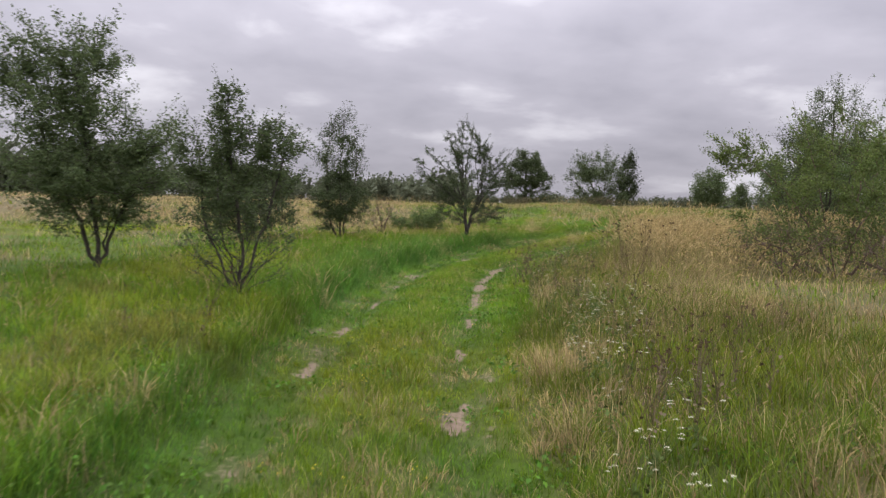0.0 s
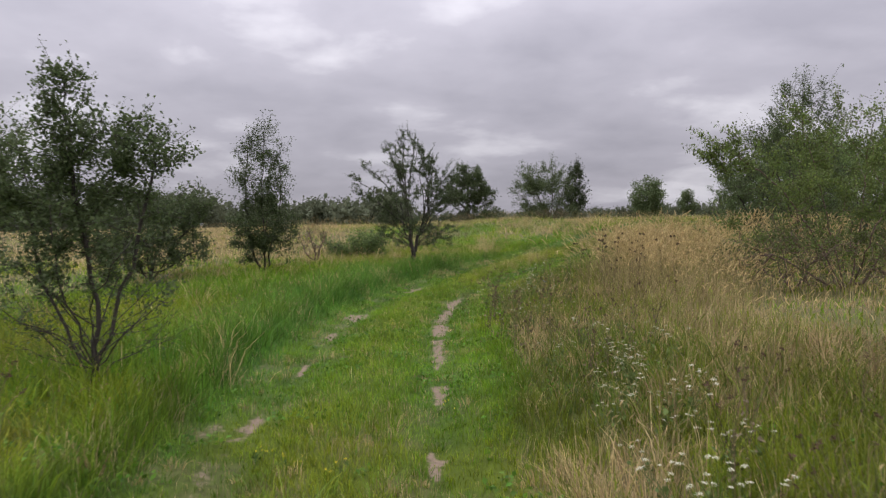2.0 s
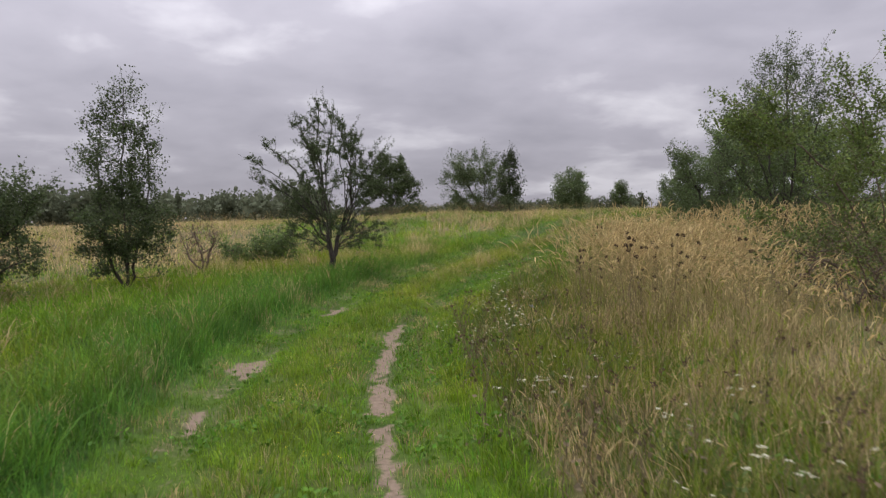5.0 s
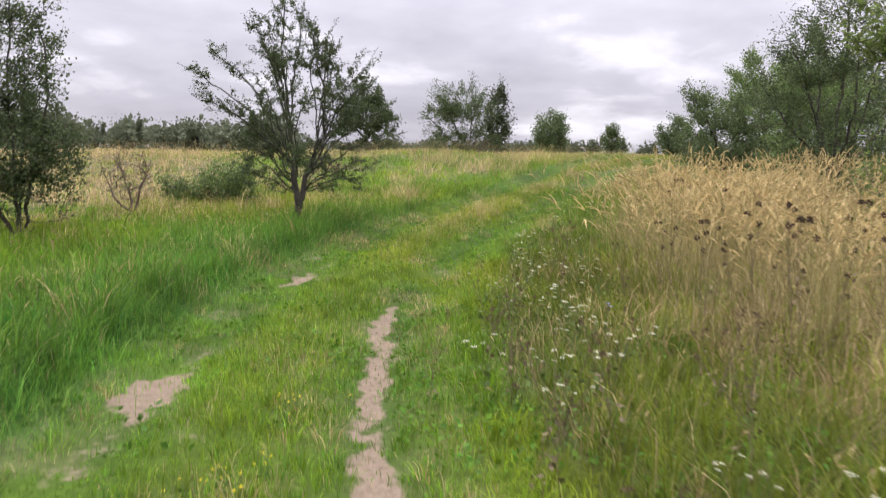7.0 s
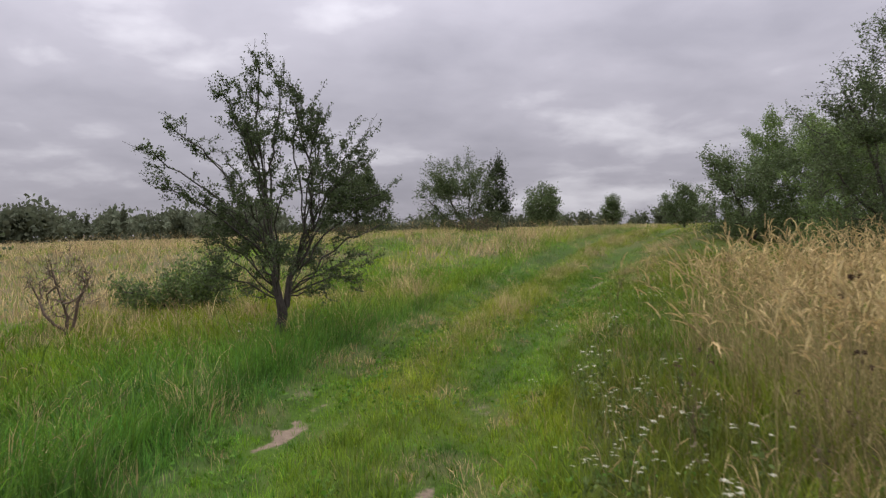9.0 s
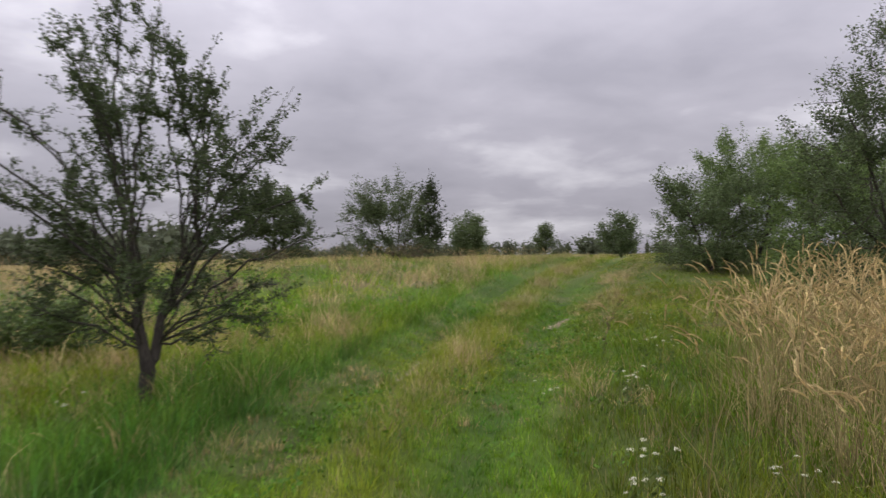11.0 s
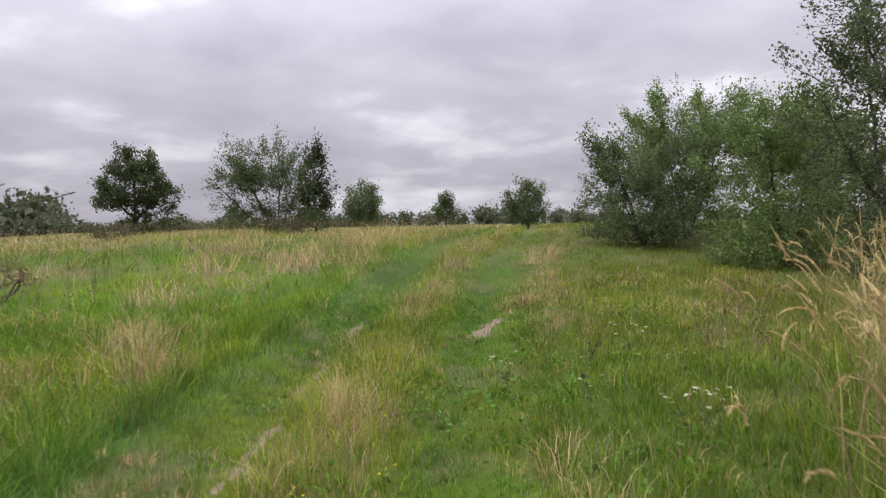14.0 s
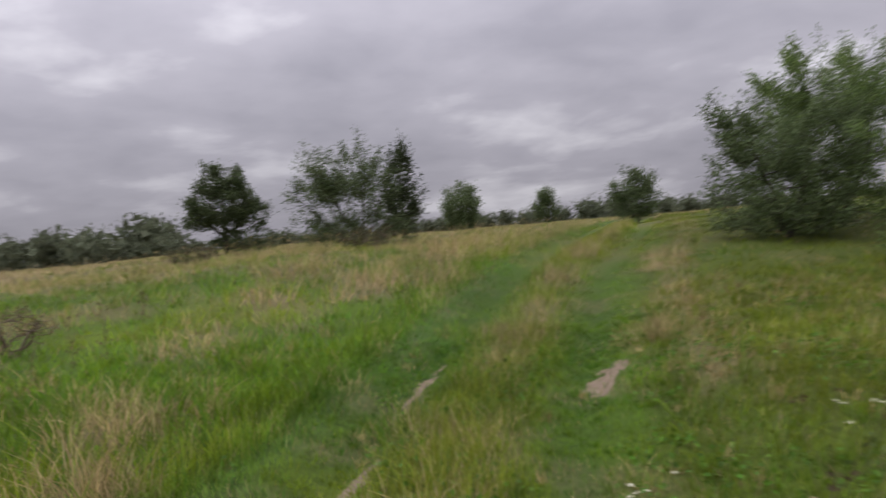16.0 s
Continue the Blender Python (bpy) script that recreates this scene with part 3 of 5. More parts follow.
def reed_stems(name, label, x, y, height, droop=0.35):
    """Tall dry stems with feathery, nodding heads."""
    n = len(x)
    z = ground_z(x, y)
    h = height * (rng.uniform(0.62, 1.16, n) if height > 0.9 else rng.uniform(0.75, 1.15, n))
    if height > 0.9:
        h = h * (1 - 0.6 * low_zone(x, y)) * (0.74 + 0.5 * fbm(x, y, 1.3, 36))
    az = np.where(rng.random(n) < 0.38, np.pi + rng.normal(0, 0.9, n), rng.normal(0.15, 0.9, n))
    lean = np.clip(rng.normal(0.34, 0.24, n), 0.0, 0.95)
    col = REED[None] * (rng.uniform(0.72, 1.15, n) if height > 0.9 else rng.uniform(0.5, 0.9, n))[:, None]
    low = col * 0.16 + OLIVE[None] * 0.8
    chunks = [blades(x, y, z, h, np.full(n, 0.005), lean, az, low, col * 0.88)]
    if height > 0.9:
        # long dry leaves that hang from the stems
        for _leaf in range(1):
            chunks.append(blades(x + rng.normal(0, 0.03, n), y + rng.normal(0, 0.03, n), z, h * rng.uniform(0.45, 0.85, n), np.full(n, 0.008), np.clip(rng.normal(0.55, 0.25, n), 0.1, 1.1), rng.uniform(0, 6.28, n), low * 0.9, col * 0.92))
    top = h * np.sqrt(np.clip(1 - 0.55 * lean ** 2, 0.15, 1))
    tx, ty, tz = x + np.cos(az) * lean * h, y + np.sin(az) * lean * h, z + top
    head = rng.uniform(0.12, 0.24, n) * min(1.0, height / 0.9) * (0.55 + 0.45 * ss(13.5, 15.5, y))
    dr = np.clip(rng.normal(droop, 0.22, n), 0.05, 1.0)
    # the head: a soft plume that bows over along an arc
    steps = 8 if height > 0.9 else 5
    theta = np.arctan(lean * 1.3)
    bend = np.clip(rng.normal(0.85, 0.5, n), 0.1, 2.1) * (0.55 + 1.3 * dr)
    full = 0.0062 if height > 0.9 else 0.0042
    q = np.stack([tx, ty, tz], 1)
    for i in range(steps):
        a = (i + 0.5) / steps
        th = theta + bend * a
        tan = np.stack([np.sin(th) * np.cos(az), np.sin(th) * np.sin(az), np.cos(th)], 1)
        side = np.stack([-np.sin(az), np.cos(az), np.zeros(n)], 1)
        upn = np.cross(tan, side)
        w = full * (0.35 + 0.9 * math.sin(math.pi * min(1, a * 0.9 + 0.1)))
        for across in (side, upn):
            end = q + tan * (head * 0.27)[:, None] + rng.normal(0, 0.006 * min(1.0, height), (n, 3)) + across * rng.normal(0, w * 0.5, n)[:, None]
            vv = np.stack([q - across * w, q + across * w, end], 1).reshape(-1, 3)
            chunks.append((vv, np.arange(n * 3).reshape(-1, 3), np.repeat(col * 1.12, 3, 0)))
        q = q + tan * (head / steps)[:, None]
    v, f, t = join(chunks)
    return tagged(new(name, mesh_of(name, v, f, M_STRAW, t)), label, "grass", kind="stuff")


x, y = along(60000, -2.6, 3.2, 2.0, 27)
k = (vnoise(x * 1.7, y * 1.7, 61) * 0.6 + vnoise(x * 4.1, y * 4.1, 62) * 0.4 > 0.6) & (bare_mask(x, y) < 0.4)
herb_leaves("track_herbs", "dark green clover and plantain leaves in the grass", x[k], y[k], 0.04, np.array((0.085, 0.18, 0.018)))
x, y = scatter(76000, 2.6, 14, 9.5, 27)
k = rng.random(len(x)) < stand_mask(x, y) * (1 - 0.93 * low_zone(x, y)) * (0.25 + 0.75 * ss(0.36, 0.58, fbm(x, y, 1.4, 35))) * np.where(np.hypot(x - 3, y - 16) < 5.5, 0.6, 0.2)
edge_x, edge_y = along(420, 1.7, 4.0, 14.8, 20.6)
x, y = np.concatenate([x, edge_x]), np.concatenate([y, edge_y])
k = np.concatenate([k, rng.random(len(edge_x)) < 0.55 * ss(1.6, 3.4, lateral(edge_x, edge_y))])
reed_stems("small_reed_stand", "tall dry straw-coloured small-reed stand with feathery nodding heads", x[k], y[k], 0.94)
x, y = along(2600, 1.2, 4.2, 3, 24)
k = rng.random(len(x)) < (0.15 + 0.7 * zone(x, y)[2]) * np.where(y > 16, 0.22, 1)
reed_stems("verge_seed_grass", "thin straw-coloured grass stems with fine seed heads", x[k], y[k], 0.4, 0.3)
x, y = along(900, -5, -1.4, 3, 27)
reed_stems("bank_seed_grass", "thin pale grass stems with fine seed heads", x, y, 0.32, 0.3)
x, y = scatter(6000, -14, 16, 20, 46)
k = (rng.random(len(x)) < zone(x, y)[2]) & (np.abs(lateral(x, y)) > 1.6)
reed_stems("meadow_seed_grass", "dry straw-coloured seed grass of the open meadow", x[k], y[k], 0.42, 0.3)


# ---- trees and shrubs ----
def tube_chain(pts, rad, sides):
    """A tapering tube through the points, as (verts, faces)."""
    pts, rad = np.asarray(pts), np.asarray(rad)
    t = np.gradient(pts, axis=0)
    t /= np.linalg.norm(t, axis=1, keepdims=True) + 1e-9
    ref = np.where(np.abs(t[:, 2:3]) > 0.9, np.array([[1.0, 0, 0]]), np.array([[0, 0, 1.0]]))
    u = np.cross(t, ref)
    u /= np.linalg.norm(u, axis=1, keepdims=True) + 1e-9
    w = np.cross(t, u)
    a = np.arange(sides) * 2 * np.pi / sides
    ring = pts[:, None] + rad[:, None, None] * (np.cos(a)[None, :, None] * u[:, None] + np.sin(a)[None, :, None] * w[:, None])
    n = len(pts)
    i = np.arange(n - 1)[:, None] * sides
    j = np.arange(sides)[None]
    jn = (j + 1) % sides
    quad = np.stack([i + j, i + jn, i + sides + jn, i + sides + j], -1).reshape(-1, 4)
    return ring.reshape(-1, 3), quad


def grow(r, limbs, blobs, n_twigs, thick, wobble=0.12, min_rad=0.0035, hollow=0.45, shoots=(0, 0.5, 1.0)):
    """A skeleton: main limbs given by their turns, then twigs reaching for points spread through the crown's masses.
    Returns wood chains [(points, radii)] and the twigs' points with their directions."""
    P, parent = [np.zeros(3)], [-1]
    for limb in limbs:
        pts = [np.array(p, float) for p in limb]
        last = int(np.argmin([np.linalg.norm(q - pts[0]) for q in P]))
        for a, b in zip(pts[:-1], pts[1:]):
            steps = max(2, int(np.linalg.norm(b - a) / 0.16))
            for s in range(1, steps + 1):
                q = a + (b - a) * s / steps + r.normal(0, wobble * 0.12, 3)
                P.append(q), parent.append(last)
                last = len(P) - 1
    targets = []
    weights = np.array([b[6] if len(b) > 6 else b[3] * b[4] * b[5] for b in blobs])
    weights = weights / weights.sum()
    for bi in r.choice(len(blobs), n_twigs, p=weights):
        cx, cy, cz, ax, ay, az = blobs[bi][:6]
        v = r.normal(0, 1, 3)
        v *= (hollow + (1 - hollow) * r.random()) / np.linalg.norm(v)
        targets.append(np.array((cx + ax * v[0], cy + ay * v[1], cz + az * v[2])))
    targets = [q for q in targets if q[2] > 0.12]
    root = np.array(P)
    targets.sort(key=lambda q: np.min(np.sum((root - q) ** 2, 1)))
    tips = []
    for q in targets:
        A = np.array(P)
        dv = q - A
        dist = np.linalg.norm(dv, axis=1)
        cost = dist * (1 + 0.9 * np.clip(0.15 - dv[:, 2] / (dist + 1e-6), 0, 1)) + 0.12 * (dist < 0.08)
        near_i = int(np.argmin(cost))
        a, L = A[near_i], dist[near_i]
        steps = max(2, int(L / 0.13))
        up = np.array((0, 0, 0.12 * L))
        last = near_i
        for s in range(1, steps + 1):
            f = s / steps
            p = a + (q - a) * f + up * np.sin(f * np.pi) * -0.5 + r.normal(0, wobble * 0.1, 3) * min(1, L)
            P.append(p), parent.append(last)
            last = len(P) - 1
        tips.append(last)
    # long straight shoots that stand out of the crown
    A = np.array(P)
    high = [i for i in tips if A[i][2] > shoots[2]]
    mid_axis = A[tips].mean(0)
    for _ in range(shoots[0] if high else 0):
        last = high[r.integers(len(high))]
        away = (A[last] - mid_axis) * np.array((1, 1, 0.5))
        way_out = away / (np.linalg.norm(away) + 1e-6) + np.array((0, 0, 0.75)) + r.normal(0, 0.25, 3)
        way_out /= np.linalg.norm(way_out)
        q, L = A[last].copy(), shoots[1] * r.uniform(0.5, 1.2)
        for _step in range(max(3, int(L / 0.07))):
            q = q + way_out * 0.07 + r.normal(0, 0.008, 3)
            P.append(q.copy()), parent.append(last)
            last = len(P) - 1
    P = np.array(P)
    parent = np.array(parent)
    area = np.full(len(P), min_rad ** 2.3)
    kids = [[] for _ in P]
    for i in range(len(P) - 1, 0, -1):
        if not kids[i]:
            area[i] = min_rad ** 2.3
        kids[parent[i]].append(i)
    area = np.zeros(len(P))
    for i in range(len(P) - 1, -1, -1):
        if not kids[i]:
            area[i] = min_rad ** 2.3
        if i:
            area[parent[i]] += area[i]
    rad = area ** (1 / 2.3)
    rad = rad * (thick / rad[0]) ** np.clip((rad / rad[0]) ** 0.35, 0, 1)
    chains, stack = [], [(0, None)]
    while stack:
        i, frm = stack.pop()
        run = [i] if frm is None else [frm, i]
        while kids[run[-1]]:
            ch = sorted(kids[run[-1]], key=lambda c: -area[c])
            stack.extend((c, run[-1]) for c in ch[1:])
            run.append(ch[0])
        if len(run) > 1:
            rr = rad[run].copy()
            if frm is not None:
                rr[0] = rr[1]
            chains.append((P[run], rr))
    dirs = P - P[np.maximum(parent, 0)]
    return chains, P, dirs, rad


def wood_mesh(name, chains, mat, fine=6):
    vs, fs, at = [], [], 0
    for pts, rad in chains:
        sides = fine if rad[0] > 0.02 else 4 if rad[0] > 0.008 else 3
        v, f = tube_chain(pts, rad, sides)
        vs.append(v), fs.append(f + at)
        at += len(v)
    return mesh_of(name, np.concatenate(vs), np.concatenate(fs), mat, smooth=True)


LEAF_DARK, LEAF_MID, LEAF_LIGHT = np.array((0.088, 0.115, 0.051)), np.array((0.136, 0.184, 0.071)), np.array((0.17, 0.25, 0.064))


def plant(name, label, category, x, y, seed, limbs, blobs, twigs, thick, leaves, leaf_size, colours=(LEAF_DARK, LEAF_MID),
          bark=None, spin=0.0, group="", min_rad=0.0035, sparse_top=0.0, top_z=3.0, hollow=0.45, wobble=0.12, sink=0.04, spray=0.03, shoots=(0, 0.5, 1.0), leaf_from=0.0, leaf_low=0.25, scale=1.0, clusters=110, cluster_size=0.16, gap=0.12):
    """A tree or shrub: trunk with limbs and twigs, and a crown of single leaves."""
    r = np.random.default_rng(seed)
    chains, P, dirs, rad = grow(r, limbs, blobs, twigs, thick, wobble, min_rad, hollow, shoots)
    root = tagged(new(name), label, category, group)
    root.matrix_world = pose(x, y, float(ground_z(np.array([x]), np.array([y]))[0]) - sink, 0, 0, spin) @ Matrix.Scale(scale, 4)
    wood = bark or M_BARK
    trunk = part("trunk", wood_mesh("trunk", chains[:1], wood, 9), root, "dark furrowed bark")
    limb_ids = sorted(range(1, len(chains)), key=lambda i: -chains[i][1][0] * len(chains[i][0]))[:7]
    for i in limb_ids:
        part("limb", wood_mesh("limb", [chains[i]], wood, 8), trunk)
    part("branchwork", wood_mesh("branchwork", [c for i, c in enumerate(chains) if i and i not in limb_ids], wood), root, "thin branching dark twigs")
    ok = np.where((rad < max(0.011, thick * 0.16)) & (P[:, 2] > leaf_low))[0]
    w = np.ones(len(ok))
    if sparse_top:
        w = 1 - sparse_top * ss(top_z * 0.5, top_z, P[ok, 2])
    if leaf_from:
        w = w * (0.06 + 0.94 * ss(leaf_from * 0.6, leaf_from * 1.2, P[ok, 2] + r.normal(0, 0.15, len(ok))))
    # leaves gather in clusters along the twigs and leave gaps between
    heart = P[r.choice(ok, clusters)]
    near = np.zeros(len(ok))
    for c3 in heart:
        near = np.maximum(near, np.exp(-np.sum((P[ok] - c3) ** 2, 1) / cluster_size ** 2))
    w = w * (gap + near)
    pick = r.choice(ok, leaves, p=w / w.sum())
    f = r.random(leaves)[:, None]
    at = P[pick] - dirs[pick] * f + r.normal(0, spray, (leaves, 3))
    at[:, 2] = np.maximum(at[:, 2], 0.08)
    k = r.random(leaves)[:, None] ** 1.3
    col = (colours[0][None] * (1 - k) + colours[1][None] * k)
    v, fc, t = leaf_arrays(r, at, dirs[pick] / (np.linalg.norm(dirs[pick], axis=1, keepdims=True) + 1e-9), leaf_size, col)
    part("crown", mesh_of("crown", v, fc, M_LEAF, t), root, "small green leaves in an uneven airy crown")
    return root


# hawthorn with a twin stem beside the track: arms fan out from both stems
ar = np.random.default_rng(12)
arms = [[(0, 0, 0), (-0.01, 0, 0.3), (-0.05, 0.03, 0.75), (-0.12, 0.05, 1.5), (-0.2, 0, 2.4), (-0.2, 0, 3.0), (-0.2, 0, 3.6)],
        [(0.0, 0, 0.32), (0.06, 0.03, 0.55), (0.16, 0.06, 0.9), (0.45, 0.1, 1.5), (0.75, 0.05, 2.1), (1.25, 0, 2.72)]]
# the tips that the stems reach for: across, deep, up
TIPS = [(-1.7, 0, 2.36), (-1.55, 0.2, 1.98), (-1.28, -0.1, 2.62), (-0.98, 0.2, 2.45), (-0.68, 0, 3.06), (-0.45, -0.25, 2.95), (0.08, 0.2, 3.2), (0.28, -0.1, 2.92),
        (0.55, 0.15, 2.75), (0.85, -0.15, 2.4), (1.1, 0.1, 2.25), (1.36, -0.1, 1.85), (1.45, 0.1, 1.5), (1.15, 0.2, 1.05), (0.7, -0.2, 0.95), (-0.85, 0.1, 1.1),
        (-0.7, -0.3, 1.65), (-1.05, 0.35, 1.9), (1.0, 0.15, 0.78), (-0.8, -0.1, 0.85), (0.5, -0.45, 0.65), (-0.4, 0.45, 0.7), (0.2, -0.3, 2.55), (-0.35, 0.3, 2.5), (0.65, 0.3, 2.05)]
for i in range(22):
    turn = i * 2.4 + ar.normal(0, 0.3)
    up = ar.uniform(1.0, 2.7)
    out = np.interp(up, (1.0, 1.6, 2.2, 2.7), (0.95, 1.2, 1.1, 0.7)) * ar.uniform(0.75, 1.05)
    TIPS.append((out * math.cos(turn) * 0.85, out * math.sin(turn), up))
spots = [(0.05, 0, 1.3, 0.8, 0.75, 0.45, 4.5), (-0.1, 0, 1.95, 0.7, 0.6, 0.45, 3.4), (0.05, 0, 0.85, 0.75, 0.65, 0.28, 2.6)]
for tx, ty, tz in TIPS:
    z0 = float(np.clip(0.44 * tz + ar.normal(0, 0.1), 0.5, 1.45))
    stem_x = float(np.interp(z0, (0.32, 0.55, 0.9, 1.5), (0.0, 0.06, 0.16, 0.45) if tx > 0.15 else (-0.01, -0.04, -0.07, -0.12)))
    bow = (stem_x + 0.42 * (tx - stem_x), 0.45 * ty, z0 + 0.56 * (tz - z0))
    arms.append([(stem_x, 0.03, z0), bow, (tx * 0.8, ty * 0.8, z0 + 0.86 * (tz - z0)), (tx, ty, tz)])
    spots.append((tx * 0.84, ty * 0.84, tz - 0.12, 0.24, 0.24, 0.2, 1.2))
    spots.append((bow[0] * 1.25, bow[1] * 1.25, bow[2] + 0.08, 0.24, 0.24, 0.22, 0.6))
spots += [(-0.2, 0, 3.15, 0.22, 0.2, 0.38, 1.9), (-0.1, 0, 2.6, 0.62, 0.5, 0.38, 4.2), (0.98, 0, 2.36, 0.28, 0.22, 0.28, 1.4), (0.5, 0, 2.3, 0.35, 0.35, 0.35, 1.4)]
plant("hawthorn_tree", "slender hawthorn with twin dark stems and sparse small leaves by track", "tree", 0.66, 21.1, 41, arms, spots,
      1250, 0.062, 42000, 0.028, (LEAF_DARK * 0.7, LEAF_MID * 0.72), min_rad=0.0023, shoots=(210, 0.26, 0.8), wobble=0.2, spray=0.02, leaf_from=0.68, hollow=0.4, clusters=460, cluster_size=0.1, gap=0.3)

# large bushy hawthorn
plant("hawthorn_tree", "large bushy hawthorn with dense dark green crown standing in grass", "tree", -5.45, 11.65, 42,
      [[(0, 0, 0), (0.02, 0, 0.5), (-0.1, 0, 1.2), (-0.2, 0, 2.2), (-0.35, 0, 3.2)], [(0.05, 0.05, 0.1), (0.2, 0.1, 0.7), (0.6, 0.1, 1.5), (0.7, 0, 2.6)],
       [(-0.06, 0, 0.1), (-0.25, 0, 0.8), (-0.7, 0, 1.6), (-0.95, 0, 2.6), (-1.2, 0, 3.1)], [(0, 0.1, 0.3), (0.1, 0.5, 1.2), (0.3, 0.6, 2.4)]],
      [(-0.3, 0, 1.7, 1.35, 1.2, 0.85), (-0.45, 0, 2.6, 1.15, 1.0, 0.75), (0.7, 0.1, 1.75, 0.85, 0.9, 0.65), (-0.4, 0, 3.35, 1.05, 0.8, 0.5, 0.75),
       (0.0, 0, 0.95, 1.2, 1.0, 0.45, 0.6), (-0.2, 0, 1.5, 1.3, 1.1, 0.6, 0.5), (1.0, 0, 2.15, 0.55, 0.6, 0.5), (-1.3, 0, 2.9, 0.5, 0.5, 0.5)],
      1400, 0.06, 50000, 0.044, (LEAF_DARK, LEAF_MID), min_rad=0.002, top_z=3.8, sparse_top=0.15, hollow=0.25, shoots=(110, 0.42, 1.8), spray=0.05, clusters=220, cluster_size=0.22, gap=0.28, leaf_from=0.8)

# many-stemmed hawthorn near the track
plant("hawthorn_tree", "small many-stemmed hawthorn with bare lower branches and dark leaves", "tree", -2.5, 8.95, 43,
      [[(0, 0, 0), (0.06, 0, 0.5), (0.0, 0, 1.1), (-0.12, 0, 1.9), (-0.15, 0, 2.55)], [(-0.05, 0, 0.02), (-0.22, 0.05, 0.5), (-0.45, 0.1, 1.0), (-0.5, 0.05, 1.8)],
       [(0.05, 0, 0.05), (0.2, 0, 0.6), (0.4, 0, 1.2), (0.55, 0, 1.95)], [(0, 0.05, 0.1), (0.3, -0.1, 0.45), (0.65, -0.1, 0.75)],
       [(-0.04, 0, 0.1), (-0.4, 0, 0.45), (-0.7, 0, 0.95)], [(0, 0, 0.2), (-0.1, -0.3, 0.9), (-0.2, -0.3, 1.5)]]
      + [[(0, 0, 0.08 + 0.03 * i), (0.35 * math.cos(i * 2.4), 0.35 * math.sin(i * 2.4), 0.3 + 0.05 * i), (0.8 * math.cos(i * 2.4 + 0.2), 0.7 * math.sin(i * 2.4 + 0.2), 0.45 + 0.07 * i)] for i in range(13)],
      [(0.05, 0, 1.35, 0.75, 0.6, 0.4, 0.3), (0.45, 0, 1.95, 0.45, 0.4, 0.28, 0.2), (-0.12, 0, 2.25, 0.3, 0.3, 0.42, 0.15), (-0.45, 0, 1.75, 0.45, 0.4, 0.42, 0.2), (0.0, 0, 1.75, 0.5, 0.4, 0.35, 0.18),
       (0.0, 0, 0.62, 0.85, 0.7, 0.42, 0.34), (-0.15, 0, 1.05, 0.65, 0.55, 0.35, 0.16)],
      1000, 0.034, 20000, 0.033, (LEAF_DARK * 0.85, LEAF_MID * 0.85), top_z=2.6, sparse_top=0.2, min_rad=0.002, leaf_from=0.98, shoots=(60, 0.26, 1.4), spray=0.035, clusters=130, cluster_size=0.15, gap=0.12)

# slim hawthorn at the edge of the dry meadow
plant("hawthorn_tree", "slim upright hawthorn with thin pointed crown in dry grass", "tree", -2.75, 19.5, 44,
      [[(0, 0, 0), (0.02, 0, 0.8), (0.0, 0, 1.8), (0.06, 0, 2.7), (0.08, 0, 3.45)], [(0.06, 0, 0.05), (0.2, 0, 0.7), (0.4, 0, 1.6), (0.35, 0, 2.5)],
       [(-0.06, 0, 0.05), (-0.25, 0, 0.7), (-0.35, 0, 1.6), (-0.3, 0, 2.5)], [(0, 0.1, 0.1), (0.05, 0.3, 1.2), (0.1, 0.3, 2.2)]],
      [(0, 0, 1.1, 0.85, 0.75, 0.6, 0.62), (0, 0, 2.0, 0.7, 0.6, 0.6), (0.08, 0, 2.75, 0.5, 0.45, 0.5), (0, 0, 0.55, 0.8, 0.6, 0.4, 0.22)],
      800, 0.042, 24000, 0.036, (LEAF_DARK * 0.72, LEAF_MID * 0.72), scale=1.06, min_rad=0.002, top_z=3.3, sparse_top=0.4, shoots=(90, 0.34, 1.5), spray=0.045, gap=0.3)

# broad bush behind the many-stemmed hawthorn
plant("hawthorn_bush", "broad dense hawthorn bush with wispy top shoots in dry grass", "bush", -4.95, 18.7, 62,
      [[(0, 0, 0), (0.05, 0, 0.6), (0.1, 0, 1.4), (0.1, 0, 2.1)], [(0.05, 0, 0.02), (0.4, 0, 0.6), (0.9, 0, 1.2), (1.2, 0, 1.7)], [(-0.05, 0, 0.02), (-0.4, 0, 0.6), (-0.9, 0, 1.3), (-1.1, 0, 1.9)],
       [(0.05, 0, 0.1), (0.7, -0.1, 0.5), (1.3, -0.1, 0.8)], [(-0.05, 0, 0.1), (-0.7, 0, 0.5), (-1.3, 0, 0.8)], [(0, -0.05, 0.1), (0.1, -0.6, 0.8), (0.2, -0.8, 1.6)], [(0, 0.05, 0.1), (0, 0.6, 1.0), (-0.1, 0.8, 1.7)]],
      [(0, 0, 1.15, 1.2, 1.0, 0.6), (-0.6, 0, 1.65, 0.75, 0.7, 0.5), (0.55, 0, 1.5, 0.75, 0.7, 0.45), (0, 0, 0.7, 1.4, 1.1, 0.5, 0.9)],
      950, 0.045, 24000, 0.046, (LEAF_DARK * 0.75, LEAF_MID * 0.75), min_rad=0.0022, top_z=2.4, sparse_top=0.6, shoots=(110, 0.42, 1.3), spray=0.06, leaf_from=0.35, gap=0.35)

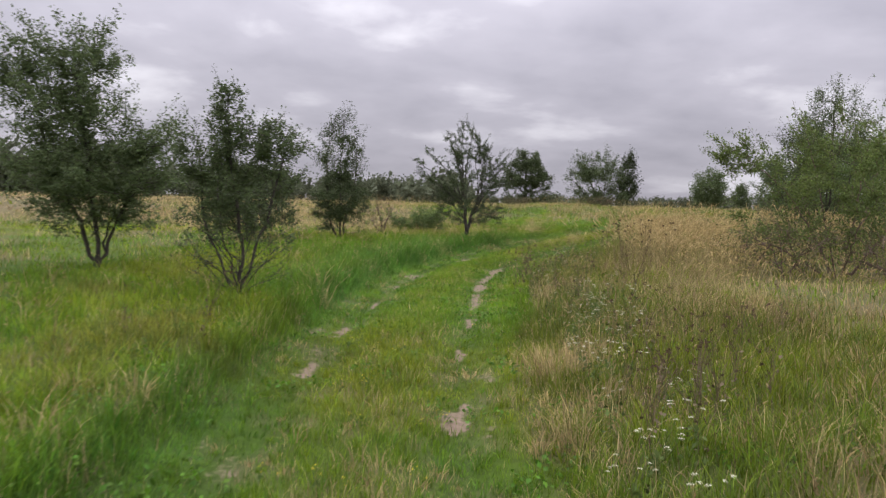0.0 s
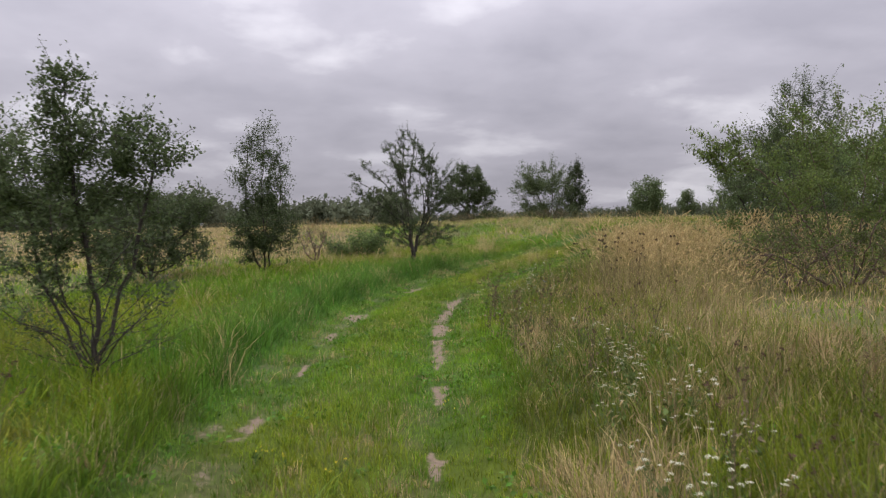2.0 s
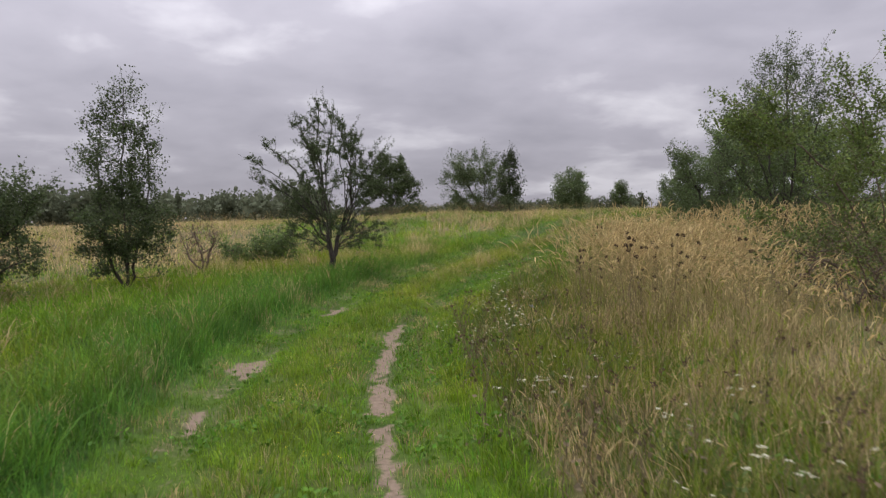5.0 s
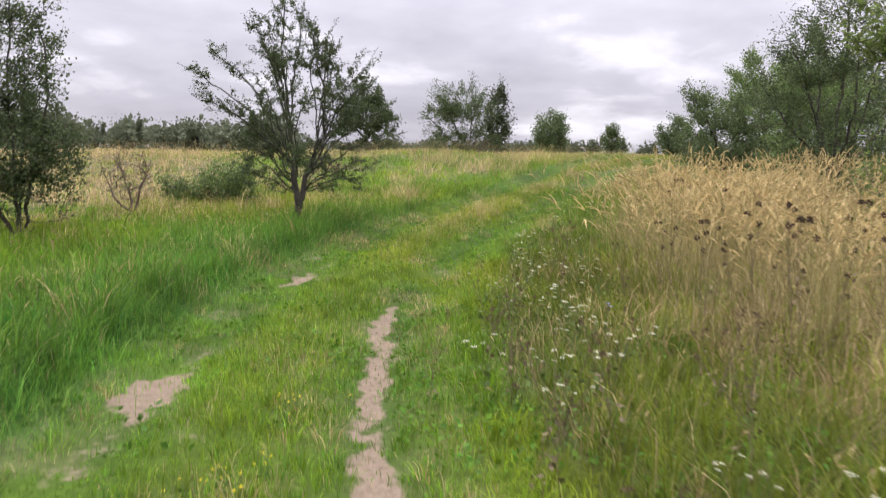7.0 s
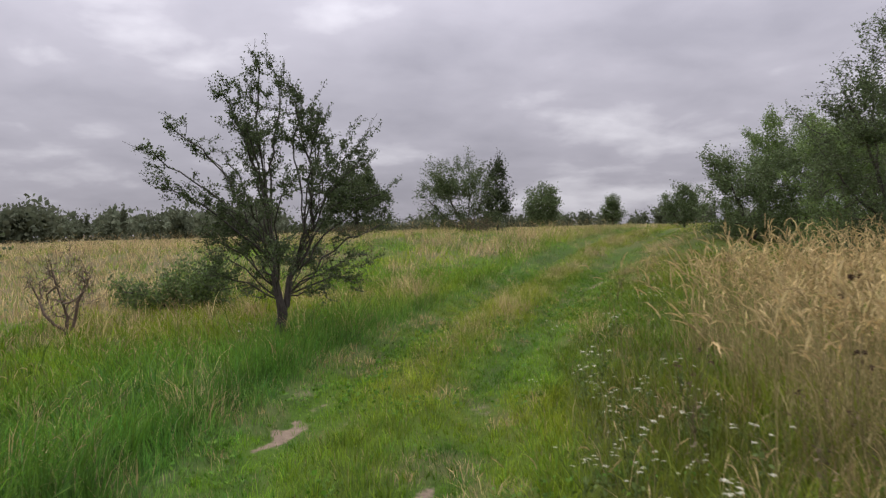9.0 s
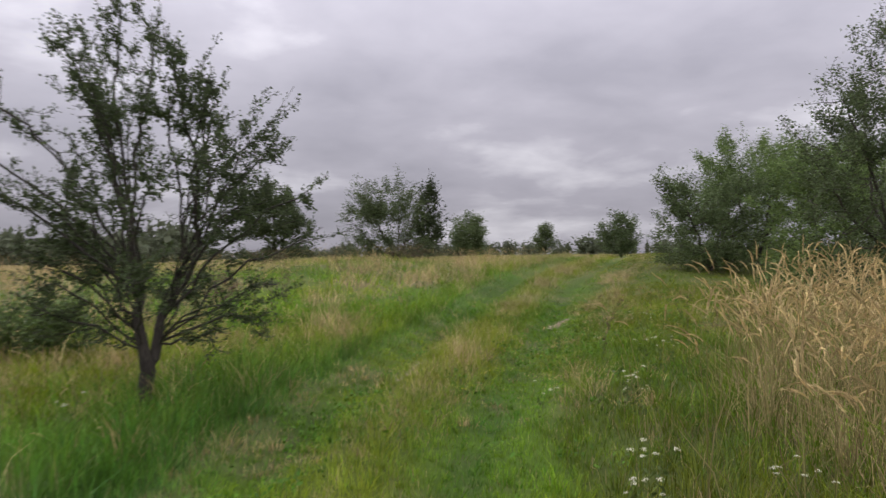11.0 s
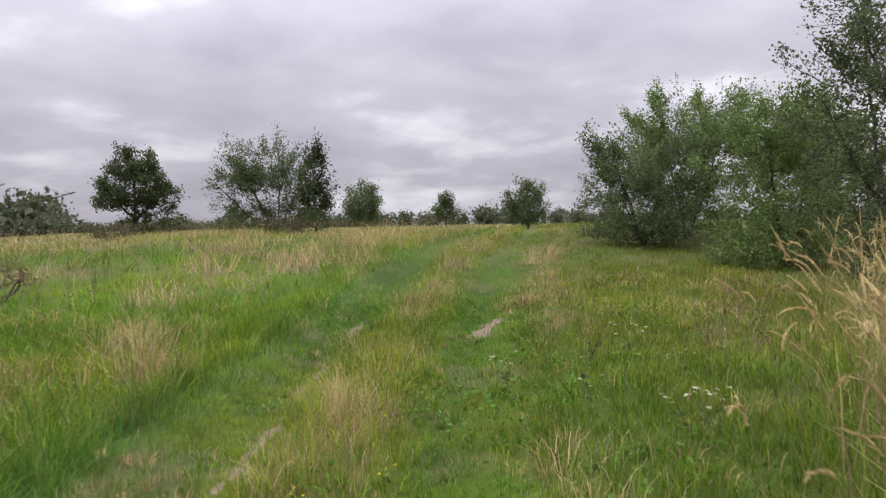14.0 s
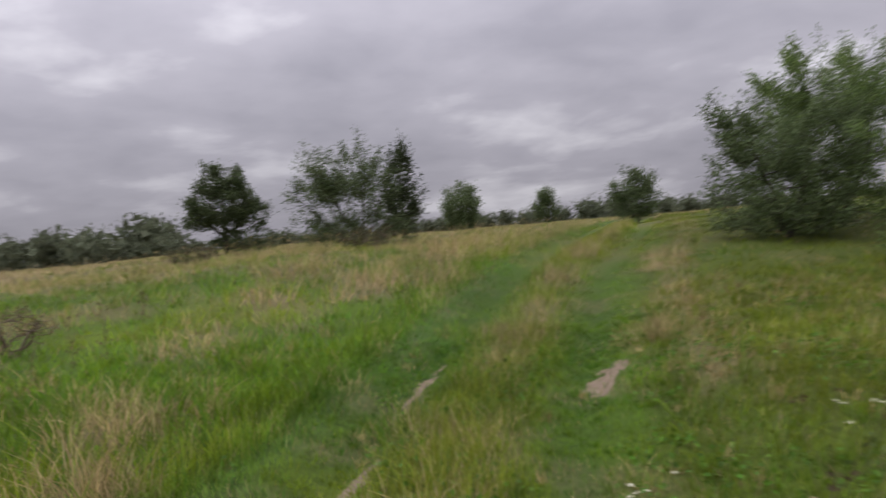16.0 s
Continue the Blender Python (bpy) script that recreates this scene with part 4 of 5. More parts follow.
# bare sapling
plant("dead_sapling", "small leafless grey-brown sapling with upright twigs in the grass", "sapling", -1.8, 21.6, 45,
      [[(0, 0, 0), (0, 0, 0.3), (-0.1, 0, 0.7), (-0.15, 0, 1.05)], [(0.03, 0, 0.05), (0.15, 0, 0.5), (0.3, 0, 0.95)], [(-0.03, 0, 0.1), (-0.3, 0, 0.5), (-0.42, 0, 0.85)]],
      [(-0.02, 0, 0.68, 0.45, 0.38, 0.42)], 260, 0.03, 420, 0.03, (BROWN * 0.6, LEAF_MID), bark=M_TWIG, min_rad=0.003, shoots=(30, 0.2, 0.7))

plant("dead_shrub", "low leafless brown shrub with tangled twigs in the meadow", "shrub", 1.75, 29.2, 58,
      [[(0, 0, 0), (-0.1, 0, 0.3), (-0.2, 0, 0.6)], [(0, 0, 0), (0.15, 0, 0.3), (0.35, 0, 0.55)], [(0, 0, 0), (-0.3, 0, 0.25), (-0.5, 0, 0.4)]],
      [(0, 0, 0.35, 0.5, 0.4, 0.28)], 160, 0.03, 500, 0.03, (BROWN * 0.5, BROWN), bark=M_TWIG)

for px, py, seed, size in ((8.0, 37.6, 59, 1.1), (4.0, 41.0, 61, 1.0)):
    plant("dead_shrub", "low dark brown shrub with tangled twigs in the dry meadow", "shrub", px, py, seed,
          [[(0, 0, 0), (-0.1, 0, 0.3), (-0.25, 0, 0.55)], [(0, 0, 0), (0.2, 0, 0.3), (0.4, 0, 0.5)], [(0, 0, 0), (-0.35, 0, 0.25), (-0.6, 0, 0.4)]],
          [(0, 0, 0.3, 0.75, 0.5, 0.3)], 170, 0.03, 1500, 0.05, (BROWN * 0.35, LEAF_DARK * 0.9), bark=M_TWIG, leaf_low=0.05, spray=0.06, scale=size)

# bramble mound
plant("bramble_bush", "low rounded green bramble bush in the meadow", "bush", -0.8, 24.1, 46,
      [[(0, 0, 0), (0.1, 0, 0.3), (0.3, 0, 0.6)], [(0, 0, 0), (-0.4, 0, 0.3), (-0.8, 0, 0.4)], [(0, 0, 0), (0.5, 0.1, 0.3), (0.85, 0, 0.5)]],
      [(0.15, 0, 0.3, 0.45, 0.55, 0.42), (-0.5, 0, 0.25, 0.4, 0.5, 0.3), (0.55, 0.1, 0.35, 0.35, 0.4, 0.4), (-0.15, 0.2, 0.2, 0.8, 0.5, 0.2)], 200, 0.02, 7500, 0.05, (LEAF_DARK, LEAF_LIGHT * 0.9), leaf_low=0.04, shoots=(60, 0.25, 0.3), spray=0.06)

# wide thicket beside the tall dry grass
plant("hawthorn_thicket", "broad hawthorn thicket with arching bare twigs and green leaves", "bush", 8.3, 15.6, 47,
      [[(0, 0, 0), (-0.5, 0, 0.9), (-1.2, 0, 1.9), (-1.9, 0, 2.4), (-2.7, 0, 2.9)], [(0, 0, 0), (-0.3, 0, 1.2), (-0.6, 0, 2.4), (-0.9, 0, 3.3)],
       [(0.1, 0, 0), (0.3, 0, 1.3), (0.5, 0.1, 2.4), (0.6, 0, 3.5)], [(0.2, 0, 0), (1.0, 0, 1.1), (1.7, 0, 2.4), (2.0, 0, 3.4)],
       [(0, 0.2, 0), (-0.2, 0.9, 1.2), (-0.2, 1.2, 2.6)], [(-0.1, 0, 0), (-1.2, -0.2, 0.6), (-2.3, -0.3, 1.0), (-3.0, -0.3, 1.2)], [(0, -0.2, 0), (-0.2, -1.0, 1.0), (0.2, -1.2, 2.0)],
       [(-1.0, -0.6, 0.02), (-1.3, -0.7, 0.7), (-1.9, -0.8, 1.5)], [(0.9, -0.7, 0.02), (0.9, -0.9, 1.0), (1.2, -1.0, 2.0)], [(-1.7, 0.2, 0.02), (-2.0, 0.2, 0.8), (-2.5, 0.1, 1.3)], [(1.8, 0.1, 0.02), (2.1, 0, 1.0), (2.4, 0, 2.0)]],
      [(0.2, 0, 1.9, 1.9, 1.5, 1.1), (-1.4, 0, 1.7, 1.0, 1.2, 0.8), (1.5, 0, 1.6, 1.4, 1.4, 1.1), (-0.1, 0, 3.0, 1.1, 1.1, 0.75), (1.6, 0, 2.8, 1.0, 1.1, 0.8),
       (-2.1, 0, 2.5, 0.6, 0.6, 0.35, 0.35), (-1.2, -0.2, 0.65, 2.0, 1.5, 0.6, 4.6), (1.0, -0.2, 0.65, 1.8, 1.5, 0.6, 4.0)],
      1500, 0.045, 42000, 0.045, (np.array((0.092, 0.115, 0.04)), np.array((0.185, 0.255, 0.062))), bark=M_TWIG, top_z=4.0, sparse_top=0.8, min_rad=0.003, shoots=(170, 0.55, 1.5), leaf_from=1.0, spray=0.05, clusters=260, cluster_size=0.26)

for px, py, seed, turn in ((6.9, 14.9, 64, 0), (8.6, 14.1, 65, 60), (10.2, 14.6, 66, 140)):
    plant("bramble_tangle", "brown tangle of bare bramble stems at the thicket's foot", "bush", px, py, seed,
          [[(0, 0, 0), (0.3, 0, 0.5), (0.9, 0, 0.9), (1.4, 0.1, 0.7)], [(0, 0, 0), (-0.3, 0.1, 0.5), (-0.8, 0.2, 1.0), (-1.4, 0.2, 0.8)], [(0, 0, 0), (0.1, -0.4, 0.6), (0.2, -0.9, 0.8)], [(0, 0, 0), (0, 0.4, 0.7), (0.1, 0.8, 1.2)]],
          [(0, 0, 0.55, 1.4, 1.0, 0.5), (0.2, 0, 0.95, 1.0, 0.8, 0.35)], 620, 0.02, 900, 0.04, (BROWN * 0.6, LEAF_MID * 0.8), bark=M_TWIG, min_rad=0.004, wobble=0.3, spin=turn, leaf_low=0.1, shoots=(60, 0.4, 0.6))

# tall rowan-like tree further on
plant("tall_tree", "tall dark leafy tree with thin upright branches above a thicket", "tree", 11.9, 23.2, 48,
      [[(0, 0, 0), (0, 0, 1.5), (0.1, 0, 3.2), (0.1, 0, 5.2)], [(0, 0, 0.3), (-0.5, 0, 1.8), (-1.0, 0, 3.0), (-1.6, 0, 3.9)],
       [(0, 0, 0.4), (0.6, 0, 1.8), (1.0, 0, 3.2), (1.2, 0, 4.4)], [(0, 0, 0.6), (0.1, 0.7, 2.0), (0.2, 0.9, 3.6)], [(0, 0, 0.5), (-0.2, -0.7, 2.0), (-0.4, -0.9, 3.4)],
       [(0, 0, 0.8), (-0.9, 0.2, 1.6), (-1.7, 0.2, 2.5)]],
      [(0, 0, 2.2, 1.9, 1.7, 1.2), (0.1, 0, 3.6, 1.5, 1.4, 1.0), (0.1, 0, 4.6, 0.9, 0.9, 0.65), (-1.3, 0, 3.1, 0.9, 0.9, 0.7), (0.2, 0, 1.0, 2.0, 1.7, 0.8), (-1.5, 0, 1.8, 0.9, 0.9, 0.6)],
      1000, 0.075, 38000, 0.045, (LEAF_DARK * 0.8, LEAF_MID * 0.85), top_z=5.2, sparse_top=0.55, min_rad=0.003, shoots=(140, 0.48, 2.0), spray=0.06, clusters=260, cluster_size=0.26)

# thicket group behind, at the right of the track
plant("leafy_shrub", "dense low dark green shrub beside the grassy track", "bush", 14.35, 30.75, 49,
      [[(0, 0, 0), (-0.3, 0, 0.8), (-0.7, 0, 1.6), (-0.9, 0, 2.2)], [(0, 0, 0), (0.4, 0, 0.9), (0.8, 0, 1.9)], [(0, 0, 0), (0, 0.5, 0.9), (0.1, 0.7, 2.0)]],
      [(0, 0, 0.8, 1.5, 1.2, 0.75), (-0.4, 0, 1.5, 0.9, 0.9, 0.6), (0.7, 0, 1.5, 0.9, 0.9, 0.7), (0, 0, 0.35, 1.5, 1.2, 0.3, 0.9)], 620, 0.05, 27000, 0.05, (LEAF_DARK * 1.1, LEAF_MID * 1.1), min_rad=0.003, shoots=(80, 0.55, 1.1), spray=0.06, leaf_low=0.04, clusters=200, cluster_size=0.27, gap=0.2, scale=1.18)
plant("leafy_shrub", "tall dense green shrub with rounded crown beside the track", "bush", 17.0, 31.9, 50,
      [[(0, 0, 0), (-0.5, 0, 1.5), (-0.9, 0, 3.0), (-1.1, 0, 4.0)], [(0, 0, 0), (0.5, 0, 1.6), (0.8, 0, 3.4)], [(0, 0, 0), (0, -0.8, 1.6), (0, -1.0, 3.2)], [(0, 0, 0), (-1.2, 0, 1.2), (-2.0, 0, 2.2)]],
      [(-0.3, 0, 1.7, 1.9, 1.6, 1.4), (-0.8, 0, 3.0, 1.1, 1.2, 0.9), (1.2, 0, 2.2, 1.4, 1.4, 1.3), (0.8, 0, 3.3, 0.9, 1.0, 0.7), (0, 0, 0.6, 2.4, 1.6, 0.6)],
      950, 0.075, 42000, 0.057, (LEAF_MID * 0.95, LEAF_LIGHT * 1.0), top_z=4.2, sparse_top=0.3, min_rad=0.003, shoots=(150, 0.6, 2.0), spray=0.07, leaf_low=0.04, clusters=200, cluster_size=0.27, gap=0.2, scale=1.0)
plant("leafy_shrub", "bright green shrub with airy spreading twigs among darker shrubs", "bush", 14.6, 27.2, 51,
      [[(0, 0, 0), (-0.3, 0, 1.2), (-0.5, 0, 2.6)], [(0, 0, 0), (0.5, 0, 1.3), (0.9, 0, 2.8)], [(0, 0, 0), (0, -0.6, 1.4), (0.1, -0.8, 2.5)]],
      [(0, 0, 1.4, 1.5, 1.3, 1.1), (-0.5, 0, 2.5, 0.9, 0.9, 0.8), (0.8, 0, 2.7, 0.9, 0.9, 0.9), (0, 0, 0.5, 1.8, 1.4, 0.5), (0, 0, 0.3, 1.7, 1.3, 0.25, 0.8)],
      800, 0.055, 34000, 0.056, (LEAF_MID * 1.0, LEAF_LIGHT * 1.05), top_z=3.2, sparse_top=0.3, min_rad=0.003, shoots=(90, 0.6, 1.4), spray=0.07, leaf_low=0.04, clusters=200, cluster_size=0.27, gap=0.2)

plant("leafy_shrub", "dark green shrub filling the back of the thicket", "bush", 17.6, 28.6, 63,
      [[(0, 0, 0), (-0.4, 0, 1.4), (-0.9, 0, 3.0)], [(0, 0, 0), (0.5, 0, 1.6), (0.8, 0, 3.2)], [(0, 0, 0), (0, -0.7, 1.4), (0, -1.0, 2.8)]],
      [(-0.3, 0, 1.5, 1.8, 1.4, 1.3), (-0.7, 0, 2.7, 1.1, 1.1, 0.8), (0.9, 0, 2.2, 1.4, 1.3, 1.2), (0, 0, 0.5, 2.0, 1.5, 0.5)],
      700, 0.06, 22000, 0.065, (LEAF_MID * 0.9, LEAF_LIGHT * 0.9), top_z=3.6, sparse_top=0.2, min_rad=0.003, shoots=(90, 0.5, 1.6), spray=0.07, leaf_low=0.04, clusters=200, cluster_size=0.27, gap=0.3)

# far trees and shrubs
plant("bushy_willow", "airy grey-green bushy willow at the far side of the meadow", "bush", 8.9, 41.6, 52,
      [[(0, 0, 0), (-0.6, 0, 1.2), (-1.2, 0, 2.6)], [(0, 0, 0), (0.1, 0, 1.6), (0.1, 0, 3.1)], [(0, 0, 0), (0.6, 0, 1.4), (0.9, 0, 2.6)], [(0, 0, 0), (-1.0, 0, 0.8), (-1.9, 0, 1.7)]],
      [(-0.4, 0, 1.3, 2.0, 1.4, 1.0), (-0.4, 0, 2.3, 1.6, 1.2, 0.9), (0, 0, 0.6, 2.2, 1.5, 0.6)], 760, 0.06, 22000, 0.06, (LEAF_DARK, LEAF_MID * 0.85), top_z=2.9, sparse_top=0.6, min_rad=0.004, shoots=(120, 0.6, 1.4), spray=0.08, clusters=150, cluster_size=0.3, gap=0.2)
plant("young_poplar", "narrow dark young tree beside a bushy willow", "tree", 10.4, 42.2, 53,
      [[(0, 0, 0), (0, 0, 1.5), (0.05, 0, 3.3)], [(0, 0, 0.5), (0.4, 0, 1.2), (0.8, 0, 1.7)], [(0, 0, 0.6), (-0.4, 0, 1.4), (-0.5, 0, 2.1)]],
      [(0, 0, 1.2, 0.7, 0.7, 0.8), (0, 0, 2.3, 0.45, 0.45, 0.7)], 260, 0.04, 5600, 0.078, (LEAF_DARK * 0.5, LEAF_DARK * 0.85), top_z=3.3, sparse_top=0.2, spray=0.08, shoots=(20, 0.3, 1.5), scale=1.1)
plant("round_oak", "round dark green oak behind the meadow", "tree", 5.7, 52.0, 54,
      [[(0, 0, 0), (0, 0, 1.2), (0, 0, 2.6), (0.1, 0, 3.7)], [(0, 0, 0.8), (-0.8, 0, 1.6), (-1.4, 0, 2.4)], [(0, 0, 0.8), (0.8, 0, 1.5), (1.4, 0, 2.2)]],
      [(0, 0, 2.2, 1.5, 1.4, 1.0), (0, 0, 3.1, 1.1, 1.0, 0.8), (-1.0, 0, 1.8, 0.9, 0.9, 0.7), (1.1, 0, 1.7, 0.9, 0.9, 0.7), (0.9, 0, 0.7, 1.6, 1.0, 0.6)],
      620, 0.11, 17000, 0.10, (LEAF_DARK * 0.7, LEAF_MID * 0.7), spray=0.1, shoots=(50, 0.4, 1.5), hollow=0.62, clusters=150, cluster_size=0.3, gap=0.2)
plant("small_round_tree", "small round leafy tree where the track reaches the crest", "tree", 21.4, 45.5, 55,
      [[(0, 0, 0), (0, 0, 1.0), (0, 0, 2.3)], [(0, 0, 0.2), (-0.7, 0, 0.9), (-1.1, 0, 1.6)], [(0, 0, 0.2), (0.6, 0, 0.9), (0.9, 0, 1.8)]],
      [(0, 0, 0.9, 1.15, 1.1, 0.8), (0.05, 0, 1.7, 0.85, 0.8, 0.6), (-0.9, 0, 1.4, 0.5, 0.5, 0.4)], 480, 0.045, 10000, 0.075, (LEAF_DARK, LEAF_MID), spray=0.1, shoots=(30, 0.3, 0.9))
plant("young_poplar", "small upright young tree near the crest of the track", "tree", 20.9, 52.2, 56,
      [[(0, 0, 0), (0, 0, 1.0), (0, 0, 2.1)]], [(0, 0, 1.0, 0.65, 0.6, 0.6), (0, 0, 1.6, 0.45, 0.45, 0.5)], 200, 0.035, 4000, 0.085, (LEAF_DARK, LEAF_MID), spray=0.09, shoots=(16, 0.3, 0.9))
plant("round_oak", "broad pale green tree far behind the meadow", "tree", 36, 101, 57,
      [[(0, 0, 0), (0, 0, 2.0), (0, 0, 5.2)], [(0, 0, 1.0), (-1.4, 0, 2.4), (-2.2, 0, 3.4)], [(0, 0, 1.0), (1.4, 0, 2.4), (2.2, 0, 3.4)]],
      [(0, 0, 2.8, 2.6, 2.4, 1.8), (0, 0, 4.3, 1.9, 1.8, 1.2), (0, 0, 1.2, 2.6, 2.0, 1.0)], 420, 0.13, 12000, 0.2, (LEAF_DARK * 1.2, LEAF_MID), spray=0.3)

# ---- distant woodland round the meadow ----


def wood_belt(r, n, a0, a1, d0, d1, h0, h1, spires=0.0):
    """Crowns of a far wood between two bearings (degrees from +y towards +x)."""
    chunks = []
    for i in range(n):
        a = radians(a0 + (a1 - a0) * (i + r.random()) / n)
        dist = r.uniform(d0, d1)
        cx, cy = dist * math.sin(a), dist * math.cos(a) + 10
        h = r.uniform(h0, h1) * (1.0 if r.random() > 0.12 else 1.35)
        spire = r.random() < spires
        wide = h * (r.uniform(0.16, 0.24) if spire else r.uniform(0.45, 0.8))
        h = h * 1.3 if spire else h
        z0 = 0.7
        m = 380 if spire else 720
        v = r.normal(0, 1, (m, 3))
        v *= (0.1 + 0.9 * r.random(m) ** 0.7)[:, None] / np.linalg.norm(v, axis=1, keepdims=True)
        taper = np.clip(0.62 - 0.6 * v[:, 2], 0.05, 1.2) if spire else 1.0
        lump = 1 + 0.2 * np.sin(v[:, 0] * 5 + i) * np.cos(v[:, 2] * 6 + 2 * i)
        at = np.stack([cx + v[:, 0] * wide * lump * taper, cy + v[:, 1] * wide * lump * taper, z0 + h * 0.42 + v[:, 2] * h * 0.52 * lump], 1)
        # leaf colour lifted and greyed: some aerial haze painted into it
        base = np.array((0.112, 0.128, 0.078)) * r.uniform(0.85, 1.15)
        col = base[None] * r.uniform(0.8, 1.2, m)[:, None]
        inner = m // 3
        at[:inner] = at[:inner] * 0.72 + np.array((cx, cy, z0 + h * 0.4)) * 0.28
        grain = np.where(np.arange(m) < inner, 1.0, 0.34 if spire else 0.42) * (0.6 if spire else 1.0) * h / 6
        chunks.append(leaf_arrays(r, at, np.tile(np.array((0, 0, 1.0)), (m, 1)), grain, col, flat=0.1))
    return join(chunks)


wr = np.random.default_rng(91)
belt = [wood_belt(wr, 95, -62, 2, 100, 135, 4.0, 6.6, 0.16), wood_belt(wr, 90, 0, 62, 105, 150, 2.2, 3.9, 0.06), wood_belt(wr, 54, -75, -23, 84, 104, 4.4, 7.0),
        wood_belt(wr, 30, 60, 300, 110, 150, 6.0, 9.0)]
v, f, t = join(belt)
tagged(new("distant_woodland", mesh_of("distant_woodland", v, f, M_FAR, t)), "green belt of distant trees round the meadow, greyed in colour for haze", "woodland", kind="stuff")

# ---- meadow plants ----


def flat_head(r, cx, cy, cz, rad, n, size, colour):
    """A flat or domed head of small florets."""
    a, q = r.uniform(0, 2 * np.pi, n), np.sqrt(r.random(n)) * rad
    at = np.stack([cx + np.cos(a) * q, cy + np.sin(a) * q, cz - 0.25 * q ** 2 / rad + r.normal(0, 0.0012, n)], 1)
    return leaf_arrays(r, at, np.zeros((n, 3)), size, np.tile(colour, (n, 1)) * r.uniform(0.85, 1.1, n)[:, None], flat=2.5)


def stalk(p0, p1, rad, bend=0.02):
    s = np.linspace(0, 1, 5)[:, None]
    p0, p1 = np.array(p0, float), np.array(p1, float)
    pts = p0 + (p1 - p0) * s + np.array((bend, bend * 0.5, 0)) * np.sin(s * np.pi)
    v, q = tube_chain(pts, np.linspace(rad, rad * 0.6, 5), 3)
    f = np.concatenate([q[:, [0, 1, 2]], q[:, [0, 2, 3]]])
    return v, f


def tinted(vf, colour):
    return vf[0], vf[1], np.tile(np.asarray(colour, float), (len(vf[0]), 1))


def flower_plant(name, label, category, seed, height, heads, head_rad, colour, stem_colour, floret=0.018, count=16, spread=0.12, dome=False, leafy=20):
    r = np.random.default_rng(seed)
    root = tagged(new(name), label, category, group=category + " plants in the meadow")
    stem_chunks, tops = [tinted(stalk((0, 0, 0), (0, 0, height * 0.6), 0.0026), stem_colour)], []
    for i in range(heads):
        a = r.uniform(0, 2 * np.pi)
        q = spread * math.sqrt(r.random())
        tops.append((q * math.cos(a), q * math.sin(a), height * r.uniform(0.82, 1.05)))
        stem_chunks.append(tinted(stalk((0, 0, height * r.uniform(0.2, 0.55)), tops[-1], 0.0018), stem_colour))
    if leafy:
        at = np.stack([r.normal(0, 0.03, leafy), r.normal(0, 0.03, leafy), r.uniform(0.05, 0.65, leafy) * height], 1)
        stem_chunks.append(leaf_arrays(r, at, r.normal(0, 1, (leafy, 3)), 0.035, np.tile(np.asarray(stem_colour), (leafy, 1))))
    part("stem", mesh_of("stem", *join(stem_chunks)[:2], M_WEED, join(stem_chunks)[2]), root)
    for p in tops:
        if dome:
            v3 = r.normal(0, 1, (count, 3))
            v3 /= np.linalg.norm(v3, axis=1, keepdims=True)
            ch = leaf_arrays(r, np.array(p) + v3 * head_rad * 0.5, v3, head_rad * 0.9, np.tile(colour, (count, 1)) * r.uniform(0.7, 1.3, count)[:, None], flat=0)
        else:
            ch = flat_head(r, *p, head_rad, count, floret, np.asarray(colour))
        part("flower_head", mesh_of("flower_head", *ch[:2], M_FLOWER, ch[2]), root)
    return root


WHITE, YELLOW, DEADBROWN, BLUE = np.array((0.66, 0.64, 0.47)), np.array((0.72, 0.58, 0.03)), np.array((0.06, 0.038, 0.024)), np.array((0.3, 0.31, 0.55))
fr = np.random.default_rng(5)


def sow(proto_list, spots, jitter, y_scale=1.0):
    """Copies of the given plants round the spots (x, y, how many)."""
    first = {p: True for p in proto_list}
    for x, y, n in spots:
        for _ in range(n):
            p = proto_list[fr.integers(len(proto_list))]
            px, py = x + fr.normal(0, jitter), y + fr.normal(0, jitter * y_scale)
            m = pose(px, py, float(ground_z(np.array([px]), np.array([py]))[0]) - 0.01, fr.normal(0, 6), fr.normal(0, 6), fr.uniform(0, 360)) @ Matrix.Scale(fr.uniform(0.75, 1.2), 4)
            if first[p]:
                p.matrix_world = m
                first[p] = False
            else:
                q = copy_thing(p, pose(0, 0, 0))
                q.matrix_world = m
    for p in proto_list:
        if first[p]:
            p.matrix_world = pose(1.6, 7.5, float(ground_z(np.array([1.6]), np.array([7.5]))[0]))


yarrow = [flower_plant("yarrow", "white-headed yarrow with flat flower clusters in the verge grass", "yarrow", 60 + i, 0.33, 5 + 2 * i, 0.0145, WHITE * 0.85, (0.10, 0.14, 0.04), 0.007, 30, 0.14) for i in range(2)]
sow(yarrow, [(1.3, 3.6, 6), (1.4, 4.8, 5), (1.3, 6.2, 8), (1.55, 7.6, 12), (1.9, 8.6, 10), (1.5, 9.4, 3), (2.2, 10.6, 3), (1.6, 11.6, 4), (1.9, 13.4, 5), (2.1, 14.6, 9), (2.3, 15.6, 6),
             (2.9, 16.6, 8), (3.1, 17.5, 9), (4.2, 19.6, 4), (5.3, 20.8, 4), (5.7, 22.0, 3), (0.4, 19.0, 1), (6.0, 29.5, 6)], 0.28, 1.3)
